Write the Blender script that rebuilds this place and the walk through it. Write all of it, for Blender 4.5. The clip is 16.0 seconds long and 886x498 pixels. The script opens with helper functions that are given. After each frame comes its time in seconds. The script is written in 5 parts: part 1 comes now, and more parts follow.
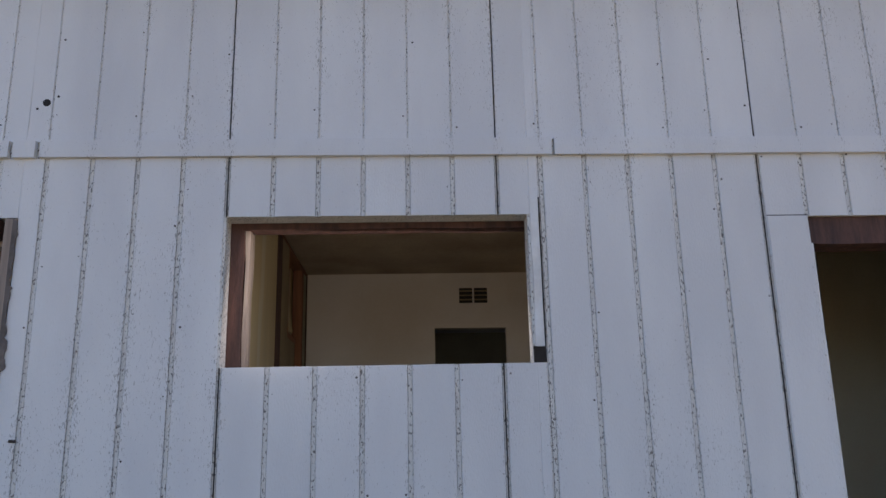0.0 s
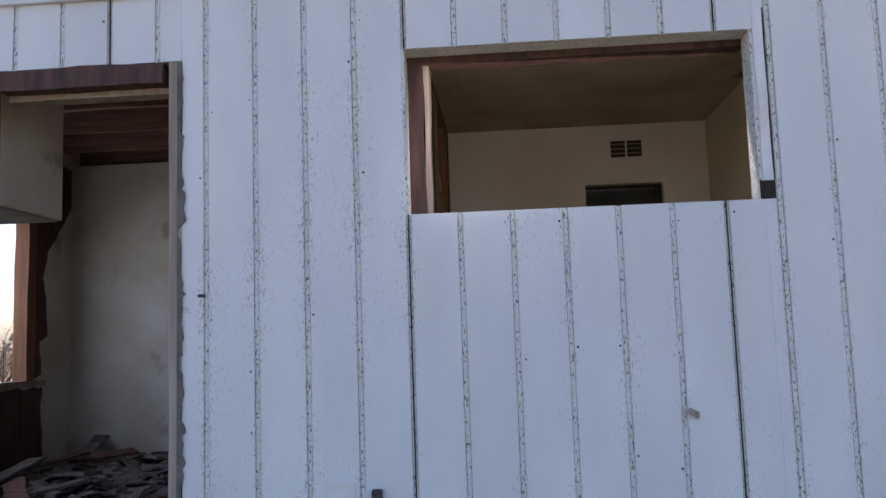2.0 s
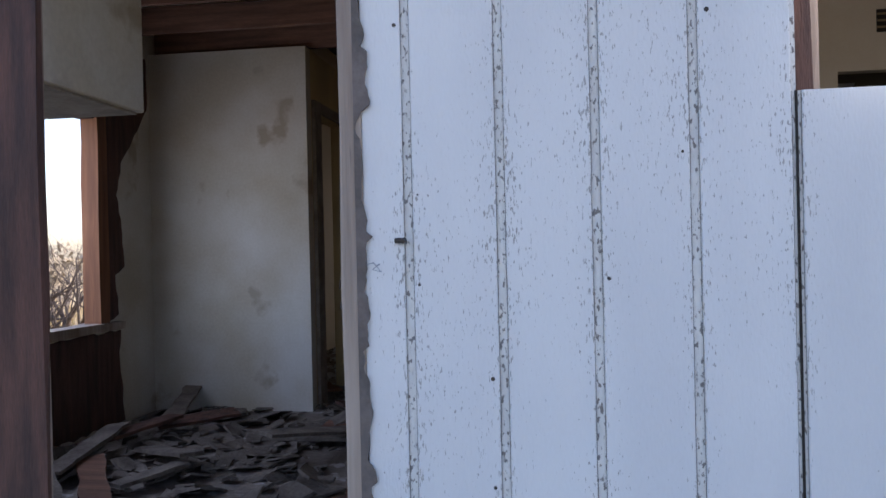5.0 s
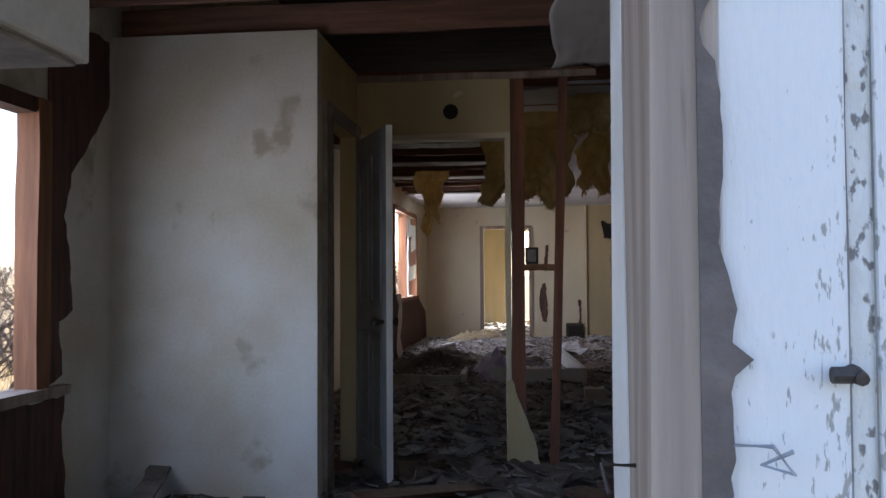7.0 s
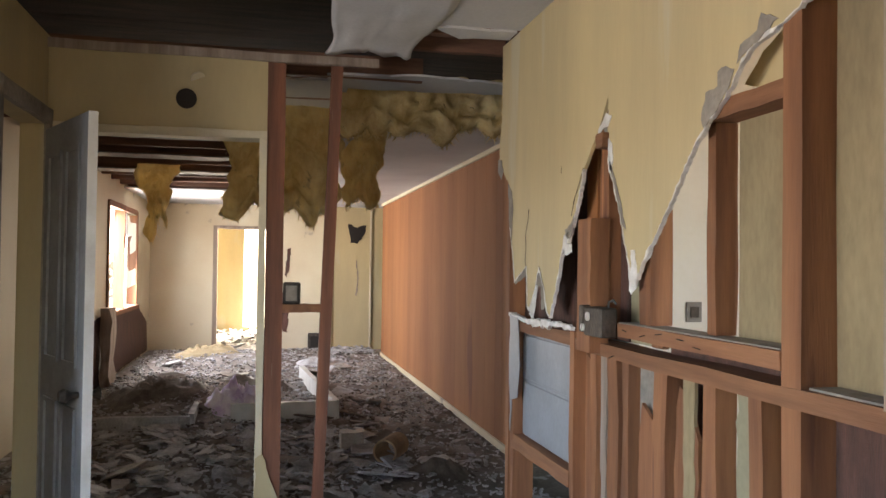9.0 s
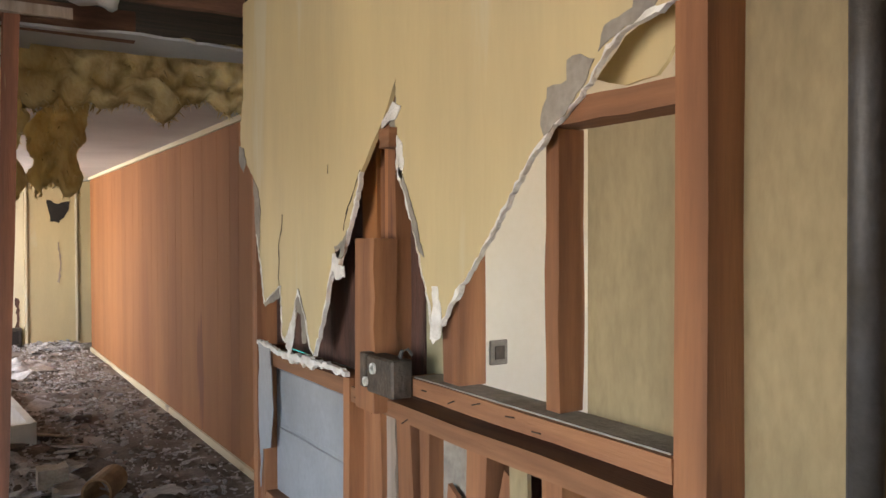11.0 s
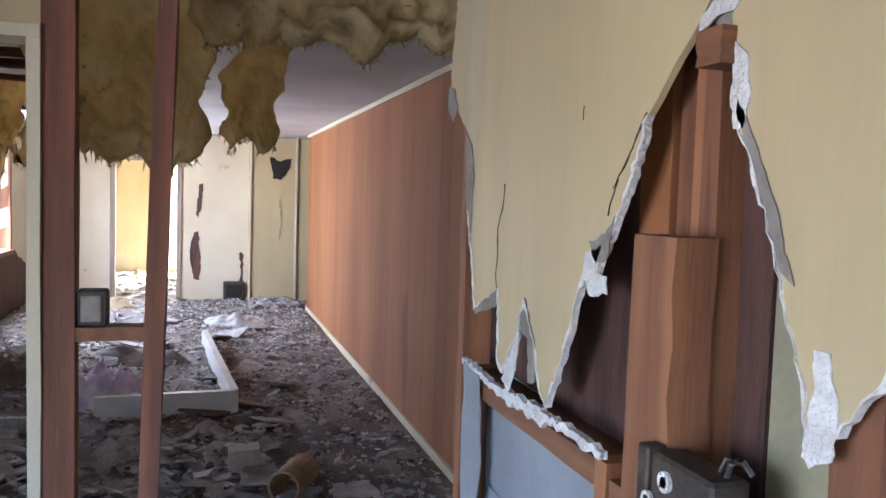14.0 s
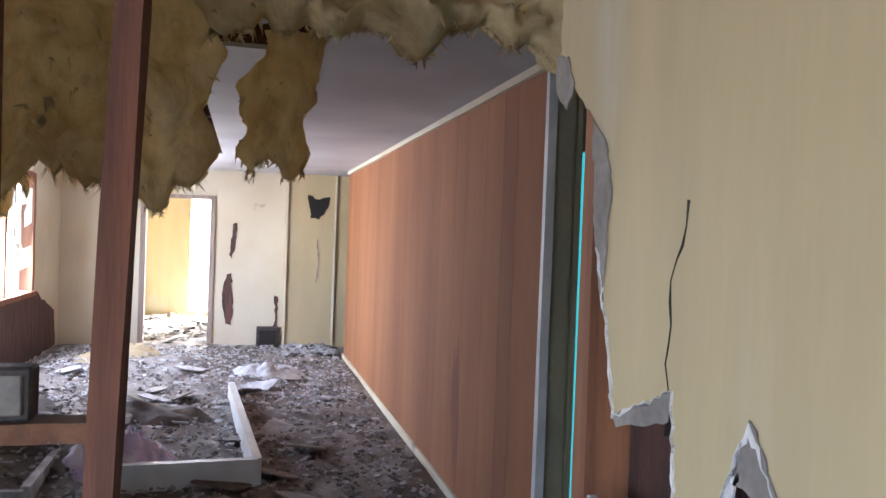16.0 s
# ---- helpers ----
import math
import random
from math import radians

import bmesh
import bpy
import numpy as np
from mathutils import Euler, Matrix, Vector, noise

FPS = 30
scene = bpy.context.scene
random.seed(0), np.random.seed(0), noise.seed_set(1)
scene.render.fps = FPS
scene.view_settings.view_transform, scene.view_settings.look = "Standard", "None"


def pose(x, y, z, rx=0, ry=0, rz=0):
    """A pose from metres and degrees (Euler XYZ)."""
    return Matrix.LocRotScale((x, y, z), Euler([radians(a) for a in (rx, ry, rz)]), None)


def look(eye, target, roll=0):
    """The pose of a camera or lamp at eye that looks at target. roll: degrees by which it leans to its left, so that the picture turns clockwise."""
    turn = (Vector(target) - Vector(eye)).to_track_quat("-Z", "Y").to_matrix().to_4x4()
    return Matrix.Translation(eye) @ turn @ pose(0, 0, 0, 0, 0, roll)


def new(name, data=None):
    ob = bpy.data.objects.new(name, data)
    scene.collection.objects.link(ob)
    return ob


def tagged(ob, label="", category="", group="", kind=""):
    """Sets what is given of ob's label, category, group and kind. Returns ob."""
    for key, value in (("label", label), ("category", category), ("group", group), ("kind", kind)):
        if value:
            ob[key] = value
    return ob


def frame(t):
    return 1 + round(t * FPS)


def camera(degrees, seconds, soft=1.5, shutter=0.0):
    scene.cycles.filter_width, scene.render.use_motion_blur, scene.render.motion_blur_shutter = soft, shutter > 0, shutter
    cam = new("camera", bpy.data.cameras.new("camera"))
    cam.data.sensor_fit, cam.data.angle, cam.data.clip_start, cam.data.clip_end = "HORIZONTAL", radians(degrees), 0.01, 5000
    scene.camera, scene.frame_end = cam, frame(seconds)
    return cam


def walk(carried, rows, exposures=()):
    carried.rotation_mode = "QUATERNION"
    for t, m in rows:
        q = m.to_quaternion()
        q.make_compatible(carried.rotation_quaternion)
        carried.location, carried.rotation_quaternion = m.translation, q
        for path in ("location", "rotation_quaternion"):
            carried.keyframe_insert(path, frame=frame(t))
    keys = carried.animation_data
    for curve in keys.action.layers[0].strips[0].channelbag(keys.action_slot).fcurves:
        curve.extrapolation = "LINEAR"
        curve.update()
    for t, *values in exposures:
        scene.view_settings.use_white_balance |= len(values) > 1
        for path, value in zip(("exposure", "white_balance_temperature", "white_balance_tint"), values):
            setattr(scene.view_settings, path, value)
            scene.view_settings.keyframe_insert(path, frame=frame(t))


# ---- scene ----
cam = camera(57.6, 16.0)
PATH = [
    (0, (-0.023, 0.019, 1.007), (0.054, 1.956, 1.499), -1.2),
    (0.5, (-0.115, 0.066, 0.971), (-0.011, 2.006, 1.449), -1.1),
    (1, (-0.234, 0.149, 0.898), (-0.138, 2.106, 1.297), -1.0),
    (1.5, (-0.4, 0.221, 0.931), (-0.368, 2.205, 1.18), -1.3),
    (2, (-0.494, 0.393, 0.913), (-0.637, 2.377, 1.121), -1.9),
    (2.5, (-0.645, 0.559, 0.919), (-0.942, 2.529, 1.096), -2.0),
    (3, (-0.794, 0.703, 0.876), (-1.165, 2.662, 1.033), -2.5),
    (5.5, (-1.487, 2.019, 1.12), (-1.737, 4.003, 1.101), -0.7),
    (6, (-1.647, 2.254, 1.141), (-1.838, 4.244, 1.2), -0.9),
    (6.5, (-1.75, 2.609, 1.156), (-2.077, 4.58, 1.235), -0.8),
    (7, (-1.898, 2.893, 1.164), (-2.118, 4.879, 1.227), -0.3),
    (7.5, (-2.051, 3.063, 1.215), (-2.031, 5.061, 1.31), -0.1),
    (8, (-2.055, 3.601, 1.251), (-1.867, 5.589, 1.365), 0.8),
    (8.5, (-2.02, 3.786, 1.397), (-1.708, 5.761, 1.441), -0.1),
    (9, (-2.032, 3.981, 1.414), (-1.6, 5.933, 1.458), 0.7),
    (9.5, (-2.071, 4.23, 1.506), (-1.363, 6.1, 1.536), 0.2),
    (10, (-2.007, 4.371, 1.576), (-1.003, 6.101, 1.582), 0.0),
    (12.5, (-1.7, 5.14, 1.596), (-0.645, 6.837, 1.526), 0.0),
    (13, (-1.594, 5.323, 1.625), (-0.782, 7.147, 1.515), -0.3),
    (13.5, (-1.595, 5.431, 1.608), (-0.965, 7.325, 1.479), 1.2),
    (14, (-1.607, 5.488, 1.624), (-1.034, 7.399, 1.493), 1.8),
    (14.5, (-1.587, 5.592, 1.619), (-0.981, 7.497, 1.574), 3.2),
    (15, (-1.603, 5.799, 1.651), (-0.968, 7.694, 1.727), 2.8),
    (15.5, (-1.627, 6.055, 1.666), (-1.017, 7.958, 1.744), 2.5),
    (16, (-1.483, 6.29, 1.599), (-1.007, 8.232, 1.57), 2.1),
]
EXPO = [(0.0, 0.5, 6150, 21), (1.5, 0.75, 6050, 21), (3.0, 0.9, 5800, 20), (5.5, 1.15, 5850, 20), (6.3, 1.15, 5850, 18), (7.0, 1.5, 5750, 16), (7.4, 1.9, 5900, 15), (7.7, 2.35, 5950, 14), (8.2, 3.1, 5950, 12), (9.0, 3.35, 6500, 14), (10.0, 3.55, 6800, 14), (12.5, 3.6, 6700, 14), (13.2, 3.6, 6000, 15), (14.0, 3.62, 5350, 17), (16.0, 3.62, 5350, 17)]

walk(cam, [(t, look(eye, target, roll)) for t, eye, target, roll in PATH], EXPO)

# ---- world, sun, window lights ----
world = bpy.data.worlds.new("sky")
scene.world = world
world.use_nodes = True
wn = world.node_tree.nodes
sky = wn.new("ShaderNodeTexSky")
sky.sky_type = 'NISHITA'
sky.sun_disc = False
sky.sun_elevation = radians(34)
sky.sun_rotation = radians(28)
sky.air_density, sky.dust_density = 1.0, 1.5
wn["Background"].inputs["Strength"].default_value = 0.15
world.node_tree.links.new(sky.outputs[0], wn["Background"].inputs[0])

sun_data = bpy.data.lights.new("sun", 'SUN')
sun_data.energy, sun_data.angle, sun_data.color = 4.0, radians(0.5), (1.0, 0.9, 0.76)
sun = new("sun", sun_data)
SUN_FROM = Vector((math.sin(radians(28)) * math.cos(radians(34)), math.cos(radians(28)) * math.cos(radians(34)), math.sin(radians(34))))
sun.matrix_world = look(tuple(SUN_FROM * 50), (0, 0, 0))


def sky_light(name, eye, target, w, h, power, tint=(0.82, 0.9, 1.0)):
    d = bpy.data.lights.new(name, 'AREA')
    d.shape, d.size, d.size_y, d.energy, d.color = 'RECTANGLE', w, h, power, tint
    ob = new(name, d)
    ob.matrix_world = look(eye, target)
    return ob


sky_light("skylight_living_window", (-4.02, 15.2, 1.45), (0, 14.6, 0.9), 2.0, 1.2, 20, (0.98, 0.95, 0.93))
sky_light("skylight_kitchen_window", (-4.3, 5.3, 1.28), (0, 6.0, 0.8), 1.8, 1.1, 5.5, (0.95, 0.97, 1.0))
# added warm fill in the window opening, brightens the small room's back wall
sky_light("fill_front_window", (-0.15, 3.56, 1.72), (-0.3, 6.4, 0.95), 1.25, 0.6, 2.3, (1.0, 0.9, 0.76))
sky_light("skylight_back_door", (-2.0, 21.75, 1.2), (-2.0, 10, 0.6), 1.1, 2.0, 75, (1.0, 0.88, 0.66))

# ---- materials ----
def mat(name, a, b=None, rough=0.8, scale=3.0, fine=40.0, bump=0.15, stretch=(1, 1, 1), metal=0.0, spots=None, amount=0.35, ramp=(0.35, 0.65), rand=0.0):
    """Two-scale mottled surface: a to b by coarse noise, fine grain, optional spots of a third colour."""
    m = bpy.data.materials.new(name)
    m.use_nodes = True
    nt = m.node_tree
    bs = nt.nodes["Principled BSDF"]
    bs.inputs["Roughness"].default_value, bs.inputs["Metallic"].default_value = rough, metal
    b = b or tuple(c * 0.75 for c in a)
    tc = nt.nodes.new("ShaderNodeTexCoord")
    geo = nt.nodes.new("ShaderNodeNewGeometry")
    mp = nt.nodes.new("ShaderNodeMapping")
    mp.inputs["Scale"].default_value = stretch
    nt.links.new(geo.outputs["Position"], mp.inputs["Vector"])

    def noise_tex(sc, detail):
        n = nt.nodes.new("ShaderNodeTexNoise")
        n.inputs["Scale"].default_value, n.inputs["Detail"].default_value = sc, detail
        nt.links.new(mp.outputs[0], n.inputs["Vector"])
        return n
    n1, n2 = noise_tex(scale, 5), noise_tex(fine, 4)
    r1 = nt.nodes.new("ShaderNodeValToRGB")
    r1.color_ramp.elements[0].position, r1.color_ramp.elements[1].position = ramp
    r1.color_ramp.elements[0].color, r1.color_ramp.elements[1].color = (*a, 1), (*b, 1)
    nt.links.new(n1.outputs["Fac"], r1.inputs["Fac"])
    mix = nt.nodes.new("ShaderNodeMixRGB")
    mix.blend_type = 'OVERLAY'
    mix.inputs["Fac"].default_value = amount
    nt.links.new(r1.outputs[0], mix.inputs[1])
    nt.links.new(n2.outputs["Fac"], mix.inputs[2])
    last = mix.outputs[0]
    if spots:
        col, lo, sc = spots
        n3 = noise_tex(sc, 6)
        r3 = nt.nodes.new("ShaderNodeValToRGB")
        r3.color_ramp.elements[0].position, r3.color_ramp.elements[1].position = lo, lo + 0.06
        nt.links.new(n3.outputs["Fac"], r3.inputs["Fac"])
        m3 = nt.nodes.new("ShaderNodeMixRGB")
        nt.links.new(r3.outputs[0], m3.inputs["Fac"])
        nt.links.new(last, m3.inputs[1])
        m3.inputs[2].default_value = (*col, 1)
        last = m3.outputs[0]
    if rand:
        oi = nt.nodes.new("ShaderNodeObjectInfo")
        mr = nt.nodes.new("ShaderNodeMapRange")
        mr.inputs["To Min"].default_value, mr.inputs["To Max"].default_value = 1 - rand, 1 + rand
        nt.links.new(oi.outputs["Random"], mr.inputs["Value"])
        hs = nt.nodes.new("ShaderNodeHueSaturation")
        nt.links.new(mr.outputs[0], hs.inputs["Value"])
        nt.links.new(last, hs.inputs["Color"])
        last = hs.outputs[0]
    nt.links.new(last, bs.inputs["Base Color"])
    if bump:
        bp = nt.nodes.new("ShaderNodeBump")
        bp.inputs["Strength"].default_value, bp.inputs["Distance"].default_value = bump, 0.01
        nt.links.new(n2.outputs["Fac"], bp.inputs["Height"])
        nt.links.new(bp.outputs[0], bs.inputs["Normal"])
    return m


M_SIDING = mat("white_siding_paint", (0.74, 0.74, 0.73), (0.66, 0.66, 0.66), 0.7, 1.2, 60, 0.2, (3, 3, 0.9), amount=0.08, rand=0.03)


def flaking(m, pitch, start):
    """Short upright flecks where the paint has lifted, thickest beside the grooves, in patches."""
    nt = m.node_tree
    bs = nt.nodes["Principled BSDF"]
    under = bs.inputs["Base Color"].links[0].from_socket
    geo = nt.nodes.new("ShaderNodeNewGeometry")

    def calc(op, a, b=None, c=None):
        n = nt.nodes.new("ShaderNodeMath")
        n.operation = op
        for k, v in enumerate((a, b, c)):
            if v is None:
                continue
            if isinstance(v, (int, float)):
                n.inputs[k].default_value = v
            else:
                nt.links.new(v, n.inputs[k])
        return n.outputs[0]

    def grain(stretch, detail):
        mp = nt.nodes.new("ShaderNodeMapping")
        mp.inputs["Scale"].default_value = stretch
        nt.links.new(geo.outputs["Position"], mp.inputs["Vector"])
        n = nt.nodes.new("ShaderNodeTexNoise")
        n.inputs["Scale"].default_value, n.inputs["Detail"].default_value = 1.0, detail
        nt.links.new(mp.outputs[0], n.inputs["Vector"])
        return n.outputs["Fac"]
    sep = nt.nodes.new("ShaderNodeSeparateXYZ")
    nt.links.new(geo.outputs["Position"], sep.inputs[0])
    frac = calc('FRACT', calc('DIVIDE', calc('SUBTRACT', sep.outputs["X"], start), pitch))
    near = calc('POWER', calc('ABSOLUTE', calc('MULTIPLY_ADD', frac, 2.0, -1.0)), 3.0)
    patch = grain((3.2, 1, 1.7), 3)
    level = calc('ADD', calc('ADD', grain((270, 1, 70), 3), calc('MULTIPLY', near, 0.13)), calc('MULTIPLY', patch, 0.36))
    mr = nt.nodes.new("ShaderNodeMapRange")
    mr.inputs["From Min"].default_value, mr.inputs["From Max"].default_value = 0.885, 0.955
    nt.links.new(level, mr.inputs["Value"])
    mix = nt.nodes.new("ShaderNodeMixRGB")
    nt.links.new(mr.outputs[0], mix.inputs["Fac"])
    nt.links.new(under, mix.inputs[1])
    mix.inputs[2].default_value = (0.36, 0.35, 0.33, 1)
    nt.links.new(mix.outputs[0], bs.inputs["Base Color"])


flaking(M_SIDING, 0.203, -0.85)
M_GROOVE = mat("weathered_groove", (0.76, 0.75, 0.71), (0.66, 0.65, 0.62), 0.9, 14, 90, 0.6, (1, 1, 0.5), amount=0.25, spots=((0.22, 0.205, 0.19), 0.56, 120))
M_DARKGAP = mat("dark_gap", (0.03, 0.025, 0.022), None, 0.95)
M_OLDWOOD = mat("weathered_grey_wood", (0.42, 0.345, 0.285), (0.23, 0.175, 0.14), 0.88, 2.4, 10, 0.4, (9, 9, 0.4), amount=0.25, ramp=(0.3, 0.72), spots=((0.17, 0.125, 0.1), 0.66, 5))
M_DARKWOOD = mat("dark_red_wood", (0.12, 0.055, 0.04), (0.05, 0.025, 0.02), 0.75, 4, 50, 0.4, (6, 6, 0.7), amount=0.5)
M_STUD = mat("reddish_fir_stud", (0.33, 0.145, 0.066), (0.185, 0.078, 0.038), 0.75, 2.2, 22, 0.15, (8, 8, 0.6), spots=((0.15, 0.06, 0.035), 0.62, 2.0), amount=0.16, rand=0.18)
M_STUDH = mat("reddish_fir_rail", (0.31, 0.145, 0.07), (0.18, 0.08, 0.04), 0.75, 2.2, 22, 0.15, (8, 0.6, 8), spots=((0.26, 0.2, 0.16), 0.66, 2.2), amount=0.16, rand=0.15)
M_JOIST = mat("brown_joist", (0.22, 0.11, 0.07), (0.12, 0.06, 0.04), 0.8, 3, 40, 0.4, (0.7, 9, 9), amount=0.4)
M_YELLOW = mat("yellowed_wall_paint", (0.58, 0.475, 0.265), (0.455, 0.375, 0.22), 0.65, 1.6, 26, 0.04, (1.6, 3.2, 0.45), amount=0.05, ramp=(0.3, 0.72), spots=((0.53, 0.48, 0.34), 0.6, 1.1))
M_PLASTER = mat("pale_plaster_wall", (0.8, 0.765, 0.7), (0.7, 0.64, 0.54), 0.8, 1.2, 60, 0.08, amount=0.1)
# shadow tone for the lines along the groove edges
M_EDGESHADE = mat("groove_edge_shade", (0.2, 0.19, 0.18), (0.34, 0.33, 0.32), 0.95, 6, 60, 0)
M_POST = mat("reddish_brown_post", (0.25, 0.1, 0.056), (0.14, 0.06, 0.038), 0.75, 2.2, 22, 0.2, (8, 8, 0.6), amount=0.2, spots=((0.3, 0.2, 0.13), 0.7, 5))
M_FELT = mat("dark_building_felt", (0.18, 0.15, 0.135), (0.11, 0.095, 0.085), 0.95, 8, 70, 0.4, amount=0.3)
M_GYP = mat("broken_gypsum", (0.86, 0.85, 0.83), (0.66, 0.64, 0.61), 0.95, 25, 120, 0.9, amount=0.3)
M_PAPER = mat("drywall_paper_back", (0.33, 0.26, 0.15), (0.24, 0.19, 0.11), 0.9, 5, 60, 0.2, (1, 1, 0.4), amount=0.25)
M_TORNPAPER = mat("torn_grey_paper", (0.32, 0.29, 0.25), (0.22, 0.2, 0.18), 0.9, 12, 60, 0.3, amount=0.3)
M_CREAM = mat("cream_wall", (0.68, 0.62, 0.46), (0.62, 0.54, 0.38), 0.75, 1.3, 60, 0.08, amount=0.1, spots=((0.33, 0.29, 0.24), 0.7, 2.6))
M_WHITEWALL = mat("stained_white_wall", (0.66, 0.65, 0.62), (0.5, 0.45, 0.36), 0.8, 1.5, 60, 0.1, spots=((0.42, 0.37, 0.3), 0.63, 3.2), amount=0.16)
M_WHITEPAINT = mat("white_trim_paint", (0.78, 0.78, 0.76), (0.65, 0.64, 0.61), 0.5, 6, 60, 0.15, amount=0.12)
M_PANEL = mat("brown_wood_panelling", (0.36, 0.152, 0.054), (0.235, 0.092, 0.034), 0.85, 1.1, 12, 0.04, (2.2, 2.2, 0.35), amount=0.1, rand=0.07, ramp=(0.25, 0.75), spots=((0.19, 0.074, 0.032), 0.7, 1.3))
M_CEIL = mat("dusty_white_ceiling", (0.6, 0.6, 0.6), (0.47, 0.47, 0.48), 0.85, 1.1, 60, 0.1, amount=0.12)
M_ROOF = mat("dark_roof_boards", (0.07, 0.05, 0.04), (0.035, 0.028, 0.025), 0.9, 3, 40, 0.3, (0.6, 6, 6))
M_INSUL = mat("yellow_fibreglass", (0.93, 0.8, 0.46), (0.68, 0.53, 0.26), 1.0, 6, 40, 0.6, (1.4, 1.4, 0.6), spots=((0.24, 0.2, 0.14), 0.66, 5), amount=0.3)
M_FUZZ = mat("pale_fibreglass_tuft", (0.86, 0.76, 0.5), (0.62, 0.5, 0.26), 1.0, 12, 80, 0.8, amount=0.4)


def let_through(m, share):
    """Loose fibres let part of the light behind them through."""
    nt = m.node_tree
    bs = nt.nodes["Principled BSDF"]
    tr = nt.nodes.new("ShaderNodeBsdfTranslucent")
    nt.links.new(bs.inputs["Base Color"].links[0].from_socket, tr.inputs["Color"])
    mx = nt.nodes.new("ShaderNodeMixShader")
    mx.inputs["Fac"].default_value = share
    nt.links.new(bs.outputs[0], mx.inputs[1])
    nt.links.new(tr.outputs[0], mx.inputs[2])
    nt.links.new(mx.outputs[0], nt.nodes["Material Output"].inputs["Surface"])


let_through(M_INSUL, 0.38)
let_through(M_FUZZ, 0.5)
M_FLOOR = mat("grey_dusty_floor", (0.27, 0.245, 0.225), (0.15, 0.125, 0.11), 0.9, 2.5, 35, 0.6, spots=((0.45, 0.44, 0.45), 0.6, 8), amount=0.5)
M_DEBRIS_L = mat("pale_plaster_debris", (0.52, 0.52, 0.53), (0.32, 0.315, 0.315), 0.95, 9, 60, 0.5, amount=0.4)
M_DEBRIS_D = mat("dark_debris", (0.2, 0.175, 0.155), (0.11, 0.095, 0.085), 0.95, 9, 60, 0.6, amount=0.5)
M_GREYMETAL = mat("grey_enamel_metal", (0.36, 0.39, 0.43), (0.28, 0.3, 0.33), 0.4, 3, 50, 0.1, amount=0.15)
M_RUST = mat("rusty_dark_metal", (0.045, 0.04, 0.037), (0.1, 0.08, 0.065), 0.6, 18, 80, 0.4, metal=0.4, amount=0.4)
M_PIPE = mat("grey_iron_pipe", (0.09, 0.09, 0.095), (0.06, 0.055, 0.05), 0.55, 8, 60, 0.2, metal=0.3)
M_CLAY = mat("terracotta_pipe", (0.42, 0.29, 0.17), (0.3, 0.2, 0.12), 0.85, 9, 60, 0.3)
M_CLOTH = mat("lilac_white_cloth", (0.84, 0.8, 0.9), (0.6, 0.48, 0.72), 0.95, 7, 90, 0.4, ramp=(0.4, 0.6))
M_BRICK = mat("pale_concrete_block", (0.5, 0.43, 0.36), None, 0.9, 9, 70, 0.4)
M_GROUND = mat("dry_golden_grass_ground", (0.4, 0.29, 0.13), (0.27, 0.2, 0.11), 0.95, 0.5, 14, 0.8, amount=0.5)
M_GRASS = mat("dry_grass_blades", (0.55, 0.4, 0.18), (0.35, 0.26, 0.13), 0.9, 2, 20, 0)
M_BARK = mat("grey_brown_bark", (0.14, 0.105, 0.085), (0.08, 0.06, 0.05), 0.9, 12, 60, 0.6)
M_TWIG = mat("dry_foliage", (0.34, 0.27, 0.18), (0.22, 0.175, 0.12), 0.95, 4, 40, 0)
M_GREEN = mat("olive_grey_board", (0.33, 0.31, 0.2), (0.27, 0.25, 0.17), 0.7, 3, 60, 0.1, amount=0.15)

# ---- builders ----
def box(bm, x0, x1, y0, y1, z0, z1, bevel=0.0):
    vs = [bm.verts.new((x, y, z)) for x in (x0, x1) for y in (y0, y1) for z in (z0, z1)]
    fs = [bm.faces.new([vs[i] for i in q]) for q in ((0, 1, 3, 2), (4, 6, 7, 5), (0, 4, 5, 1), (2, 3, 7, 6), (0, 2, 6, 4), (1, 5, 7, 3))]
    if bevel:
        es = {e for f in fs for e in f.edges}
        bmesh.ops.bevel(bm, geom=list(es), offset=bevel, segments=1, affect='EDGES')
    return vs


def link_mesh(name, bm, material, parent=None, label="", smooth=False):
    bm.verts.ensure_lookup_table()
    co = [v.co for v in bm.verts]
    lo = Vector([min(c[i] for c in co) for i in range(3)])
    hi = Vector([max(c[i] for c in co) for i in range(3)])
    c = Vector(((lo.x + hi.x) / 2, (lo.y + hi.y) / 2, lo.z))
    bmesh.ops.translate(bm, verts=bm.verts, vec=-c)
    bmesh.ops.recalc_face_normals(bm, faces=bm.faces)
    me = bpy.data.meshes.new(name)
    bm.to_mesh(me)
    bm.free()
    me.materials.append(material)
    if smooth:
        for p in me.polygons:
            p.use_smooth = True
    ob = new(name, me)
    ob.location = c
    if parent:
        base = parent.location.copy()
        up = parent.parent
        while up:
            base += up.location
            up = up.parent
        ob.parent = parent
        ob.location = c - base
    if label:
        ob["label"] = label
    return ob


def part(name, bm, material, parent, label="", smooth=False):
    return link_mesh(name, bm, material, parent, label, smooth)


def thing(name, at, label, category, group=""):
    ob = new(name)
    ob.location = at
    ob.empty_display_size = 0.1
    return tagged(ob, label, category, group)


def bx(*dims, bevel=0.0):
    bm = bmesh.new()
    box(bm, *dims, bevel=bevel)
    return bm


def struct(name, bm, material, label, category):
    return tagged(link_mesh(name, bm, material), label, category, kind="structure")


